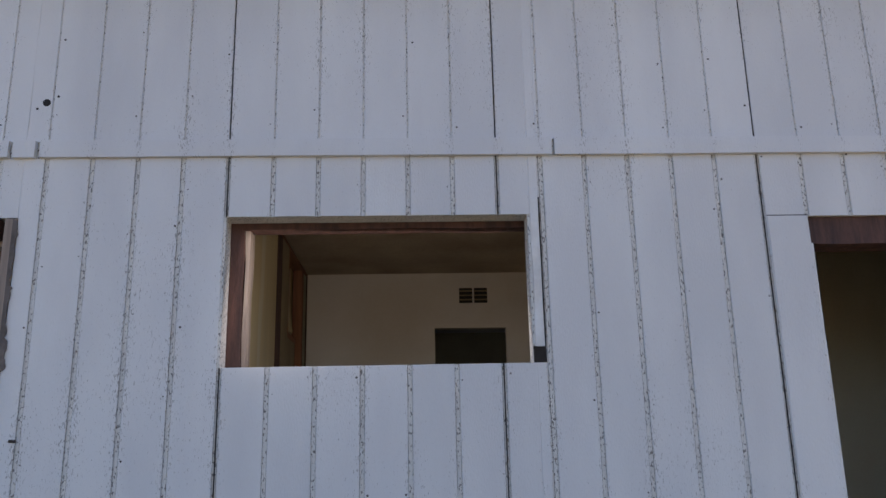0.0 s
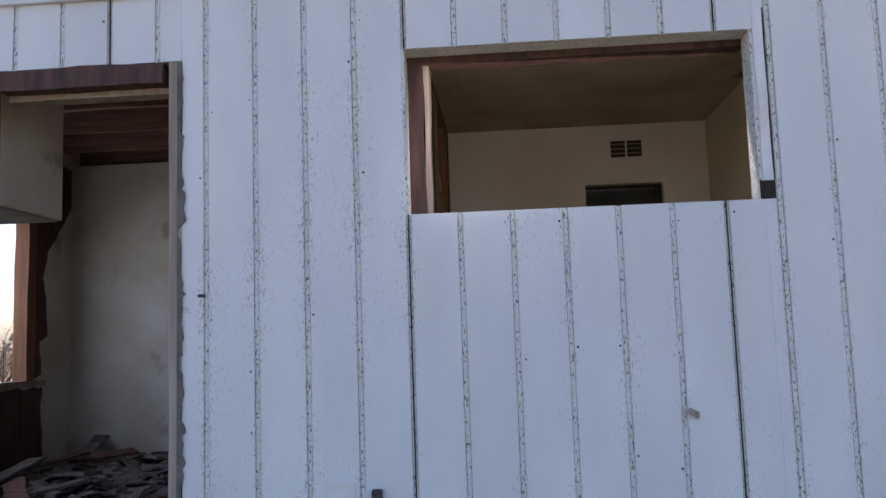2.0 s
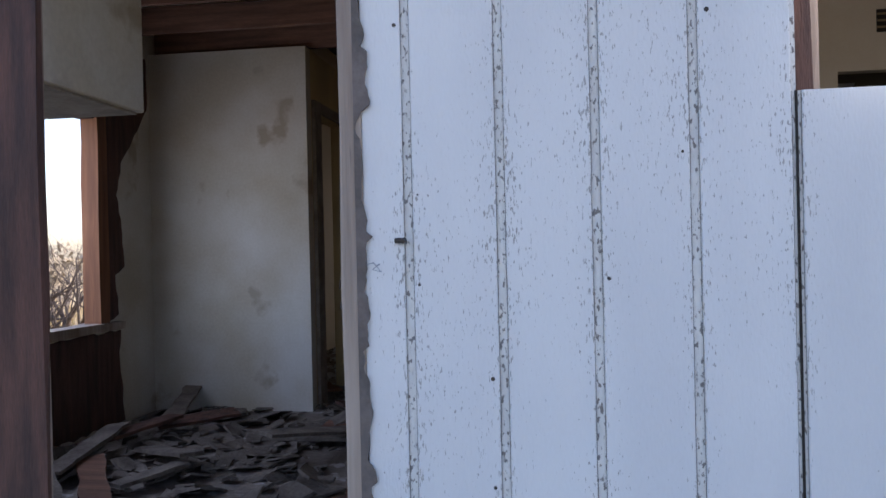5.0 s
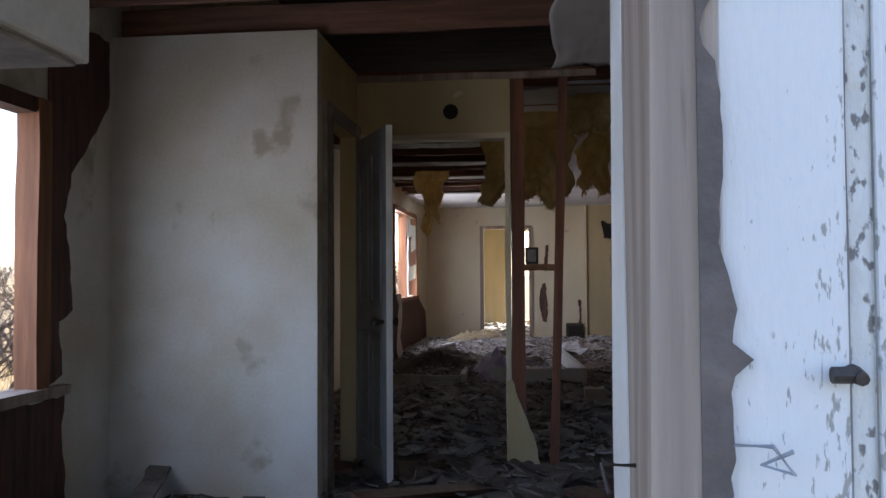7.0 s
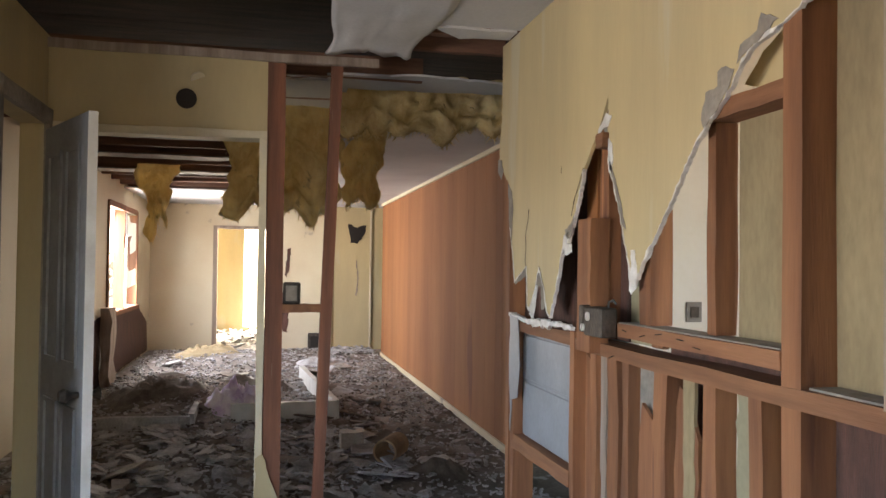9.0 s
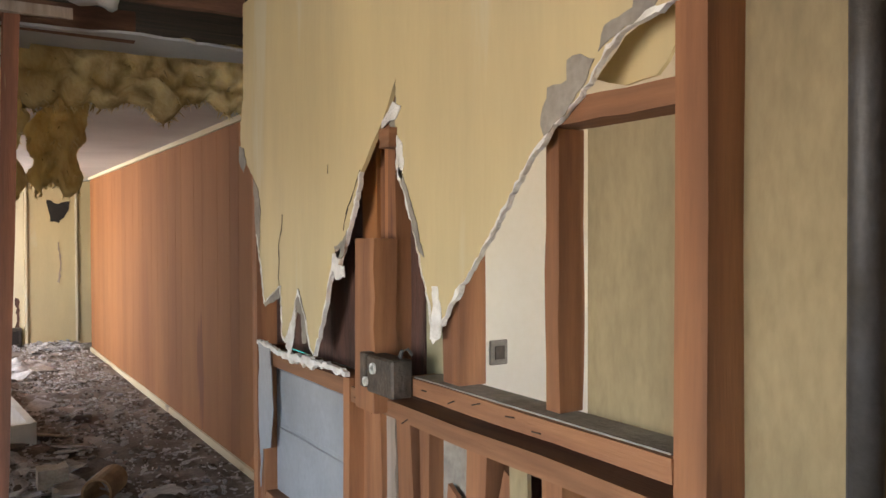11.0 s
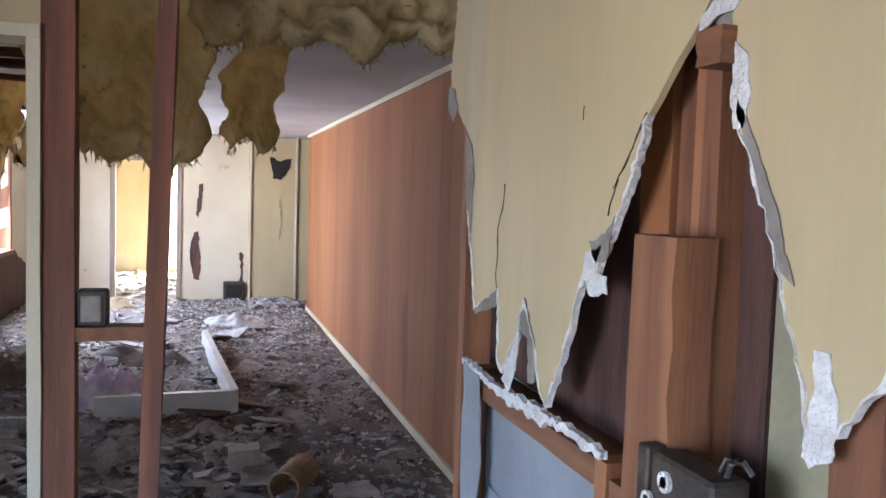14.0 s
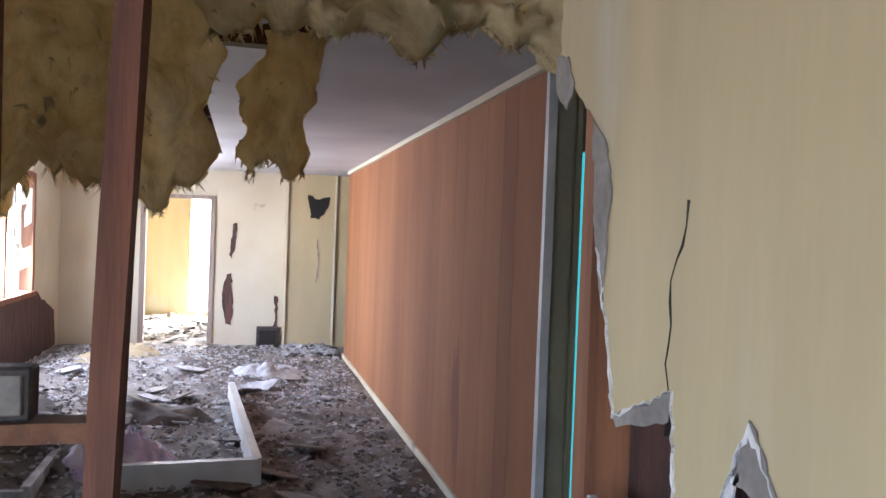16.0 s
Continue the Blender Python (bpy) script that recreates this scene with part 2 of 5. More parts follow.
def rough_box(bm, x0, x1, y0, y1, z0, z1, cuts=6, jag=0.006, axis=2):
    """A timber with slightly wavy, worn faces along its length."""
    lo, hi = [x0, y0, z0], [x1, y1, z1]
    others = [i for i in range(3) if i != axis]
    rings = []
    for k in range(cuts + 1):
        ring = []
        for a, b in ((0, 0), (1, 0), (1, 1), (0, 1)):
            p = [0, 0, 0]
            p[axis] = lo[axis] + (hi[axis] - lo[axis]) * k / cuts
            for s, o in ((a, others[0]), (b, others[1])):
                p[o] = (hi[o] if s else lo[o]) + random.uniform(-jag, jag)
            ring.append(bm.verts.new(p))
        rings.append(ring)
    for r0, r1 in zip(rings, rings[1:]):
        for i in range(4):
            bm.faces.new((r0[i], r0[(i + 1) % 4], r1[(i + 1) % 4], r1[i]))
    bm.faces.new(rings[0])
    bm.faces.new(rings[-1])


def timber(name, dims, material, parent, axis=2, jag=0.002, label=""):
    bm = bmesh.new()
    rough_box(bm, *dims, axis=axis, jag=jag)
    return part(name, bm, material, parent, label)


def tube(bm, pts, radii, n=6):
    rings = []
    pts = [Vector(p) for p in pts]
    for i, p in enumerate(pts):
        d = (pts[min(i + 1, len(pts) - 1)] - pts[max(i - 1, 0)]).normalized()
        u = d.orthogonal().normalized()
        w = d.cross(u)
        rings.append([bm.verts.new(p + (u * math.cos(a) + w * math.sin(a)) * radii[i]) for a in [math.tau * k / n for k in range(n)]])
    for r0, r1 in zip(rings, rings[1:]):
        for k in range(n):
            bm.faces.new((r0[k], r0[(k + 1) % n], r1[(k + 1) % n], r1[k]))
    bm.faces.new(rings[0])
    bm.faces.new(rings[-1])


def jagged(points, step=0.03, amp=0.006, closed=False):
    """Breaks a line of (u, v) corners into short, uneven steps."""
    out = []
    n = len(points)
    for i in range(n if closed else n - 1):
        a, b = Vector(points[i]), Vector(points[(i + 1) % n])
        k = max(1, int((b - a).length / step))
        for j in range(k):
            p = a.lerp(b, j / k)
            if j:
                p += Vector((random.uniform(-amp, amp), random.uniform(-amp, amp)))
            out.append(p)
    if not closed:
        out.append(Vector(points[-1]))
    return out


def sheet(outline, to_world, thick):
    """A board with the given (u, v) outline; to_world(u, v, w) places it, w runs through its thickness."""
    bm = bmesh.new()
    front = [bm.verts.new(to_world(p[0], p[1], 0)) for p in outline]
    back = [bm.verts.new(to_world(p[0], p[1], thick)) for p in outline]
    bm.faces.new(front)
    bm.faces.new(list(reversed(back)))
    n = len(outline)
    for i in range(n):
        bm.faces.new((front[i], front[(i + 1) % n], back[(i + 1) % n], back[i]))
    bm.normal_update()
    bmesh.ops.triangulate(bm, faces=[f for f in bm.faces if len(f.verts) > 4], quad_method='BEAUTY', ngon_method='EAR_CLIP')
    return bm


def ribbon(line, to_world, w0, w1, proud=0.004):
    """A strip of broken edge along a line, of uneven width."""
    bm = bmesh.new()
    rows = []
    for i, p in enumerate(line):
        d = (line[min(i + 1, len(line) - 1)] - line[max(i - 1, 0)])
        nrm = Vector((-d.y, d.x)).normalized() if d.length else Vector((0, 1))
        w = w0 + (w1 - w0) * min(1.3, max(0.0, 0.25 + 1.7 * noise.noise(Vector((p.x * 23, p.y * 23, 5))))) * random.uniform(0.7, 1.2)
        a, b = p - nrm * w * 0.5, p + nrm * w * 0.5
        rows.append([bm.verts.new(to_world(a.x, a.y, -proud)), bm.verts.new(to_world(b.x, b.y, -proud)), bm.verts.new(to_world(b.x, b.y, 0.011)), bm.verts.new(to_world(a.x, a.y, 0.011))])
    for r0, r1 in zip(rows, rows[1:]):
        for k in range(4):
            bm.faces.new((r0[k], r0[(k + 1) % 4], r1[(k + 1) % 4], r1[k]))
    bm.faces.new(rows[0])
    bm.faces.new(rows[-1])
    return bm


def wall_boxes(x0, x1, z0, z1, holes):
    """Rectangles that fill x0..x1, z0..z1 around rectangular holes (a, b, c, d)."""
    xs = sorted({x0, x1, *[h[0] for h in holes], *[h[1] for h in holes]})
    xs = [x for x in xs if x0 <= x <= x1]
    out = []
    for a, b in zip(xs, xs[1:]):
        cuts = sorted((h[2], h[3]) for h in holes if h[0] <= a + 1e-6 and h[1] >= b - 1e-6)
        z = z0
        for c, d in cuts:
            if c > z:
                out.append((a, b, z, c))
            z = max(z, d)
        if z < z1:
            out.append((a, b, z, z1))
    return out


def wall_y(name, y0, y1, x0, x1, z0, z1, holes, material, label):
    bm = bmesh.new()
    for a, b, c, d in wall_boxes(x0, x1, z0, z1, holes):
        box(bm, a, b, y0, y1, c, d)
    bmesh.ops.remove_doubles(bm, verts=bm.verts, dist=1e-5)
    return struct(name, bm, material, label, "wall")


def wall_x(name, x0, x1, y0, y1, z0, z1, holes, material, label):
    bm = bmesh.new()
    for a, b, c, d in wall_boxes(y0, y1, z0, z1, holes):
        box(bm, x0, x1, a, b, c, d)
    bmesh.ops.remove_doubles(bm, verts=bm.verts, dist=1e-5)
    return struct(name, bm, material, label, "wall")


# ---- ground and land ----
GZ = -0.5
bm = bmesh.new()
bmesh.ops.create_grid(bm, x_segments=80, y_segments=80, size=1)
for v in bm.verts:
    r = max(abs(v.co.x), abs(v.co.y))
    k = 8 + 590 * r ** 3
    v.co = Vector((v.co.x * k, v.co.y * k + 8, GZ))
    d = max(abs(v.co.x), abs(v.co.y - 8))
    if d > 16:
        v.co.z += noise.noise(v.co * 0.03) * 0.5 * min(1, (d - 16) / 20)
struct("ground", bm, M_GROUND, "dry golden grassland around the house", "ground")

# ---- house shell ----
DOOR = (-2.67, -1.762, 0.0, 2.055)
WIN = (-0.85, 0.5, 1.38, 2.05)
RDOOR = (1.79, 2.62, 0.0, 2.03)
front = wall_y("wall_front", 3.507, 3.61, -4.2, 4.2, -0.3, 3.5, [DOOR, WIN, RDOOR], M_GROOVE, "weathered backing of the white board siding")
wall_x("wall_left_kitchen", -4.22, -4.12, 3.61, 7.95, -0.3, 3.3, [(4.24, 6.375, 0.61, 1.97)], M_WHITEWALL, "torn whitish outer wall with a broken window opening")
wall_x("wall_left_living", -3.97, -3.85, 7.95, 21.5, -0.3, 3.3, [(14.2, 16.3, 0.82, 2.1)], M_CREAM, "cream outer wall with a bare window opening")
wall_x("wall_right", 4.1, 4.2, 3.61, 21.5, -0.3, 3.3, [], M_CREAM, "plain outer wall of the empty house")
wall_y("wall_back", 21.5, 21.62, -3.97, 4.2, -0.3, 3.3, [(-2.45, -1.25, 0.1, 2.15)], M_YELLOW, "yellow back wall with a bright opening")
struct("floor", bx(-4.12, 4.1, 3.4, 21.5, -0.14, 0.0), M_FLOOR, "dust-covered bare floor under broken plaster", "floor")
bm = bmesh.new()
for k in range(62):
    y = 3.35 + k * 0.3
    box(bm, -4.6, 4.6, y, y + 0.296, 3.3, 3.34)
struct("roof", bm, M_ROOF, "dark roof boards seen from below", "roof")

# ---- entry and kitchen ----
wall_y("wall_closet", 6.95, 7.05, -4.12, -3.0, 0, 2.44, [], M_WHITEWALL, "stained white closet wall")
side = wall_x("wall_closet_side", -3.1, -3.0, 7.05, 7.95, 0, 2.44, [(7.2, 7.86, 0, 2.03)], M_YELLOW, "short yellowed wall with a door opening")
wall_y("wall_header", 7.91, 8.01, -3.0, -2.03, 2.05, 2.42, [], M_YELLOW, "yellowed wall strip above the passage")
struct("partition_near", bx(-0.965, -0.865, 3.61, 4.95, 0, 2.44), M_YELLOW, "yellow partition wall by the front door", "wall")
wall_y("wall_small_room_back", 6.36, 6.44, -0.86, 1.05, 0, 3.0, [(0.15, 0.72, 0, 1.97)], M_PLASTER, "cream back wall of the small front room")
wall_x("wall_small_room_side", 1.05, 1.13, 3.61, 6.44, 0, 3.0, [], M_CREAM, "cream side wall of the small front room")
wall_y("wall_right_room_back", 5.4, 5.5, 1.13, 4.1, 0, 3.0, [], M_CREAM, "tan back wall of the side room")

wall_y("wall_left_step", 7.95, 8.03, -4.22, -3.97, -0.3, 3.3, [], M_WHITEWALL, "short return of the outer wall")

# ---- living room ----
wall_y("wall_living_back", 17.78, 17.9, -3.85, -0.95, 0, 2.44, [(-2.8, -1.95, 0, 2.0)], M_CREAM, "cream end wall with an open doorway")
wall_y("wall_alcove_back", 17.62, 17.76, -0.95, 1.2, 0, 2.44, [], M_YELLOW, "cracked yellow end wall")
wall_y("wall_hall", 9.6, 9.7, -0.17, 2.0, 0, 2.44, [(-0.055, 0.1, 0.3, 2.0)], M_GREEN, "olive hall wall beside the panelling")
panel_wall = struct("wall_panelled", bx(-0.2, -0.1, 9.6, 16.65, 0, 2.38), M_DARKWOOD, "brown wood-panelled living room wall", "wall")
bm = bmesh.new()
for a, b, c, d in ((-1.75, -1.2, 9.95, 17.62), (-1.2, 1.2, 9.2, 17.62), (-3.85, -1.75, 15.2, 17.78)):
    box(bm, a, b, c, d, 2.4, 2.42)
box(bm, -1.7, -0.87, 4.4, 7.3, 2.44, 2.455)
struct("ceiling", bm, M_CEIL, "dusty white ceiling boards, partly fallen", "ceiling")

bm = bmesh.new()
box(bm, -0.86, 1.045, 3.615, 6.355, 2.415, 2.432)
struct("ceiling_small_room", bm, mat("stained_tan_ceiling", (0.46, 0.39, 0.28), (0.3, 0.24, 0.17), 0.9, 1.6, 40, 0.15, amount=0.2, spots=((0.12, 0.09, 0.07), 0.62, 1.4)), "stained tan ceiling of the small front room", "ceiling")

# ---- door frame, window trim and fixtures of the front wall ----
door_frame = thing("door_frame", (-2.2, 3.55, 0), "dark red-brown rotten wooden door frame", "door frame")
timber("jamb", (-2.667, -2.532, 3.485, 3.506, -0.05, 2.05), M_DARKWOOD, door_frame, jag=0.005)
timber("stop", (-2.667, -2.615, 3.5065, 3.63, -0.05, 1.95), M_OLDWOOD, door_frame, jag=0.003)
timber("head", (-2.535, -1.84, 3.49, 3.63, 1.965, 2.05), M_DARKWOOD, door_frame, axis=0, jag=0.005)
timber("stop", (-2.535, -1.84, 3.56, 3.64, 1.94, 1.965), M_OLDWOOD, door_frame, axis=0, jag=0.002)
timber("stud", (-1.812, -1.763, 3.494, 3.662, -0.05, 2.05), M_OLDWOOD, door_frame, jag=0.0025, label="weathered grey grained stud")
timber("edge_strip", (-1.8135, -1.75, 3.665, 3.75, -0.05, 2.05), M_WHITEPAINT, door_frame, jag=0.003, label="flaking white painted inner strip")
bm = bmesh.new()
tube(bm, [(-1.812, 3.6, 1.0), (-1.842, 3.585, 1.004), (-1.838, 3.565, 0.985)], [0.002] * 3, 5)
tube(bm, [(-1.812, 3.59, 0.955), (-1.838, 3.58, 0.957), (-1.836, 3.56, 0.94)], [0.002] * 3, 5)
part("bent_nail", bm, M_RUST, door_frame)
line = [Vector((-1.757 + 0.014 * noise.noise(Vector((3.1, z * 5, 0))) + 0.016 * noise.noise(Vector((7.1, z * 19, 0))) + (0.012 if noise.noise(Vector((1.7, z * 9, 2))) > 0.2 else 0) - random.uniform(0, 0.004), z)) for z in [k * 0.012 - 0.05 for k in range(175)]]
part("building_felt", sheet(line + [Vector((-1.778, 2.05)), Vector((-1.778, -0.05))], lambda u, v, w: (u, 3.4915 + w, v), 0.004), M_FELT, door_frame, "ragged grey building felt")
line = [Vector((-2.675 - abs(0.04 * noise.noise(Vector((8.1, z * 9, 0)))), z)) for z in [k * 0.03 - 0.05 for k in range(70)]]
part("torn_edge", sheet(line + [Vector((-2.655, 2.03)), Vector((-2.655, -0.05))], lambda u, v, w: (u, 3.488 + w, v), 0.004), M_DARKWOOD, door_frame, "splintered dark edge")

win = tagged(new("window_1"), "bare front window opening with a split white trim strip", "window", kind="structure")
win.location = (-0.15, 3.5, 1.38)
timber("window_trim", (0.512, 0.55, 3.492, 3.56, 1.45, 2.12), M_WHITEPAINT, win, jag=0.003)
part("split_gap", bx(0.5505, 0.5565, 3.4985, 3.506, 1.45, 2.13), M_DARKGAP, win, "dark split beside the trim strip")
part("broken_notch", bx(0.5005, 0.556, 3.5, 3.5062, 1.381, 1.452), M_DARKGAP, win, "dark notch where the trim is broken off")
timber("window_stud", (-0.85, -0.79, 3.612, 3.7, 1.2, 2.2), M_DARKWOOD, win, jag=0.006)
timber("window_stud", (-0.785, -0.765, 3.63, 3.72, 1.2, 2.2), M_OLDWOOD, win, jag=0.004)
timber("window_head", (-0.85, 0.51, 3.613, 3.7, 2.02, 2.12), M_DARKWOOD, win, axis=0, jag=0.003)
timber("window_sill", (-0.85, 0.55, 3.51, 3.62, 1.35, 1.379), M_OLDWOOD, win, axis=0, jag=0.003)

rdoor = tagged(new("door_2"), "open side doorway with a dark wooden head", "door frame", kind="structure")
rdoor.location = (2.2, 3.55, 0)
timber("head", (1.79, 2.62, 3.52, 3.66, 1.9, 2.03), M_DARKWOOD, rdoor, axis=0, jag=0.004)
timber("jamb", (2.56, 2.62, 3.5, 3.65, 0, 1.9), M_DARKWOOD, rdoor, jag=0.004)
timber("jamb", (1.79, 1.80, 3.5, 3.65, 0, 1.9), M_WHITEPAINT, rdoor, jag=0.003)

timber("casing_board", (1.602, 1.788, 3.4955, 3.4995, -0.1, 2.03), M_SIDING, rdoor, jag=0.001)
part("head_joint", bx(1.6, 1.79, 3.4975, 3.4998, 2.0305, 2.035), M_DARKGAP, rdoor)

band = tagged(new("trim_band"), "white painted horizontal trim board across the siding", "trim", kind="structure")
band.location = (0, 3.49, 2.33)
for a, b in ((-4.2, -1.83), (-1.81, -1.712), (-1.69, 0.626), (0.638, 4.2)):
    timber("trim_board", (a, b, 3.478, 3.502, 2.332, 2.412), M_SIDING, band, axis=0, jag=0.0015)

vent_pipe = thing("round_meter", (-1.134, 3.5, 0.2), "dark blue round knob on a pale plate", "fixture")
part("plate", bx(-1.19, -1.08, 3.492, 3.5, 0.18, 0.36, bevel=0.003), M_WHITEPAINT, vent_pipe)
bm = bmesh.new()
tube(bm, [(-1.134, 3.5, 0.245), (-1.134, 3.45, 0.245), (-1.134, 3.44, 0.245)], [0.05, 0.045, 0.03], 18)
part("knob", bm, mat("dark_blue_enamel", (0.015, 0.02, 0.05), None, 0.3), vent_pipe)
hasp = thing("hasp", (-0.996, 3.49, 0.22), "small weathered metal hasp on the siding", "hasp")
part("strap", bx(-1.012, -0.98, 3.485, 3.499, 0.2, 0.30, bevel=0.002), M_BRICK, hasp)
part("loop", bx(-1.016, -0.976, 3.47, 3.498, 0.29, 0.335, bevel=0.004), M_RUST, hasp)
pin = thing("bolt", (-1.669, 3.49, 1.085), "rusty bolt stub in the siding", "bolt")
bm = bmesh.new()
tube(bm, [(-1.69, 3.487, 1.092), (-1.676, 3.487, 1.092), (-1.672, 3.487, 1.092)], [0.006, 0.006, 0.003], 8)
tube(bm, [(-1.672, 3.499, 1.092), (-1.672, 3.48, 1.09)], [0.007, 0.005], 8)
part("shank", bm, M_RUST, pin)
wire = thing("wire_hook", (-1.74, 3.49, 1.03), "twisted bare wire hook beside the door", "hook")
bm = bmesh.new()
tube(bm, [(-1.76, 3.497, 1.04), (-1.735, 3.47, 1.045), (-1.72, 3.475, 1.025), (-1.74, 3.48, 1.03), (-1.722, 3.47, 1.042)], [0.0019] * 5, 5)
part("wire", bm, M_GREYMETAL, wire)
for cx, cz, r in ((-1.69, 2.605, 0.018), (-1.73, 2.575, 0.006), (-1.64, 2.635, 0.006)):
    bm = bmesh.new()
    tube(bm, [(cx, 3.5, cz), (cx, 3.4985, cz)], [r, r], 12)
    tagged(link_mesh("bullet_hole", bm, M_DARKGAP), "small dark hole punched through the white siding", "hole", "holes in the siding")
bm = bmesh.new()
tube(bm, [(0.19, 3.5, 0.58), (0.20, 3.498, 0.6)], [0.03, 0.02], 7)
tagged(link_mesh("paint_chip", bm, M_OLDWOOD), "bare grey spot of chipped paint on siding", "paint chip")

for cx, cz, w, h in ((-2.93, 0.98, 0.05, 0.012), (-2.86, 1.03, 0.035, 0.02), (-2.78, 0.99, 0.03, 0.01)):
    tagged(link_mesh("scuff_mark", sheet(jagged([(cx - w, cz), (cx, cz - h), (cx + w, cz), (cx, cz + h)], 0.02, 0.004, True), lambda u, v, ww: (u, 3.4985 + ww, v), 0.001), M_TORNPAPER), "grey scuff rubbed into the white siding", "scuff", "scuffs by the door")

# nail heads and small knocks on the siding
bm = bmesh.new()
for k in range(-16, 25):
    for z in (0.1, 0.45, 0.9, 1.25, 1.6, 1.95, 2.25, 2.55, 2.9):
        if random.random() < 0.55:
            x = -0.85 + 0.203 * k + random.choice((-0.022, 0.025)) + random.uniform(-0.004, 0.004)
            zz = z + random.uniform(-0.12, 0.12)
            if any(h[0] - 0.03 < x < h[1] + 0.06 and h[2] - 0.02 < zz < h[3] + 0.03 for h in (DOOR, WIN, RDOOR)):
                continue
            r = random.uniform(0.002, 0.0055)
            tube(bm, [(x, 3.5005, zz), (x, 3.4985, zz)], [r, r], 6)
tagged(link_mesh("nail_heads", bm, M_RUST), "rusty nail heads scattered over the siding", "nails", kind="stuff")

# ---- entry: soffit, kitchen window, interior door ----
soffit = thing("wall_cabinet", (-3.4, 3.9, 1.53), "white painted wall cabinet hanging near the front door", "cabinet")
part("body", bx(-4.11, -2.655, 3.63, 4.2, 1.53, 2.43, bevel=0.004), M_WHITEWALL, soffit)
timber("edge_trim", (-2.6545, -2.645, 3.63, 3.67, 1.54, 2.43), M_DARKWOOD, soffit, jag=0.002)
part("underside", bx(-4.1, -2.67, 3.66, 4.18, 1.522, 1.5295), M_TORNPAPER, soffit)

kwin = tagged(new("window_2"), "broken kitchen window opening with bare wood sides", "window", kind="structure")
kwin.location = (-4.17, 5.6, 0.64)
timber("window_frame", (-4.2, -4.09, 6.265, 6.37, 0.66, 1.97), M_STUD, kwin, jag=0.004)
timber("window_frame", (-4.2, -4.1, 4.24, 4.3, 0.66, 1.97), M_STUD, kwin, jag=0.004)
timber("window_frame", (-4.2, -4.1, 4.3, 6.26, 1.9, 1.97), M_DARKWOOD, kwin, axis=1, jag=0.003)
timber("window_sill", (-4.24, -4.07, 4.2, 6.5, 0.61, 0.66), M_OLDWOOD, kwin, axis=1, jag=0.008)
left_flat = lambda u, v, w: (-4.112 - w, u, v)
line = jagged([(6.37, 0.66), (6.5, 0.7), (6.47, 0.95), (6.58, 1.0), (6.55, 1.3), (6.5, 1.45), (6.56, 1.66), (6.78, 1.9), (6.9, 2.05), (6.9, 2.4), (6.37, 2.4)], 0.05, 0.012)
part("torn_gap", sheet(line, left_flat, 0.006), M_DARKWOOD, kwin, "dark gap where wallboard is torn away")
line = jagged([(4.2, 0.02), (6.55, 0.02), (6.5, 0.4), (6.52, 0.6), (4.2, 0.6)], 0.06, 0.012)
part("apron_panel", sheet(line, left_flat, 0.006), M_DARKWOOD, kwin, "dark red wood panel below the sill")

casing = tagged(new("trim_closet_door"), "dull painted door casing on the closet side", "trim", kind="structure")
casing.location = (-2.99, 7.4, 0)
for d in ((-3.0, -2.975, 7.06, 7.2, 0, 2.1), (-3.09, -2.98, 7.201, 7.225, 0, 2.03), (-3.0, -2.975, 7.86, 7.905, 0, 2.1)):
    timber("casing_board", d, M_TORNPAPER, casing, jag=0.002)
timber("casing_board", (-3.0, -2.975, 7.2, 7.86, 2.03, 2.1), M_TORNPAPER, casing, axis=1, jag=0.002)

leaf = new("interior_door")
tagged(leaf, "grey-white panelled interior door standing ajar", "door")
M_LEAF = mat("grey_door_paint", (0.29, 0.3, 0.315), (0.21, 0.215, 0.22), 0.6, 4, 50, 0.15, amount=0.15)
leaf.location = (-2.97, 7.84, 0.02)
slab = part("slab", bx(-2.97, -2.37, 7.822, 7.858, 0.02, 2.0, bevel=0.002), M_LEAF, leaf)
for z0, z1 in ((0.16, 0.84), (1.0, 1.88)):
    for x0, x1 in ((-2.89, -2.7), (-2.64, -2.45)):
        bm = bmesh.new()
        for a, b, c, d in ((x0, x1, z0, z0 + 0.018), (x0, x1, z1 - 0.018, z1), (x0, x0 + 0.018, z0, z1), (x1 - 0.018, x1, z0, z1)):
            box(bm, a, b, 7.812, 7.8215, c, d)
        part("panel_moulding", bm, M_LEAF, leaf)
part("edge", bx(-2.3699, -2.366, 7.822, 7.858, 0.02, 2.0), M_WHITEPAINT, leaf, "pale bare edge")
bm = bmesh.new()
tube(bm, [(-2.42, 7.9, 0.9), (-2.42, 7.88, 0.9), (-2.42, 7.80, 0.9), (-2.42, 7.77, 0.9), (-2.42, 7.75, 0.9)], [0.028, 0.012, 0.012, 0.03, 0.02], 12)
part("door_knob", bm, M_RUST, leaf, "dark round knob")
leaf.rotation_euler = (0, 0, radians(-62))

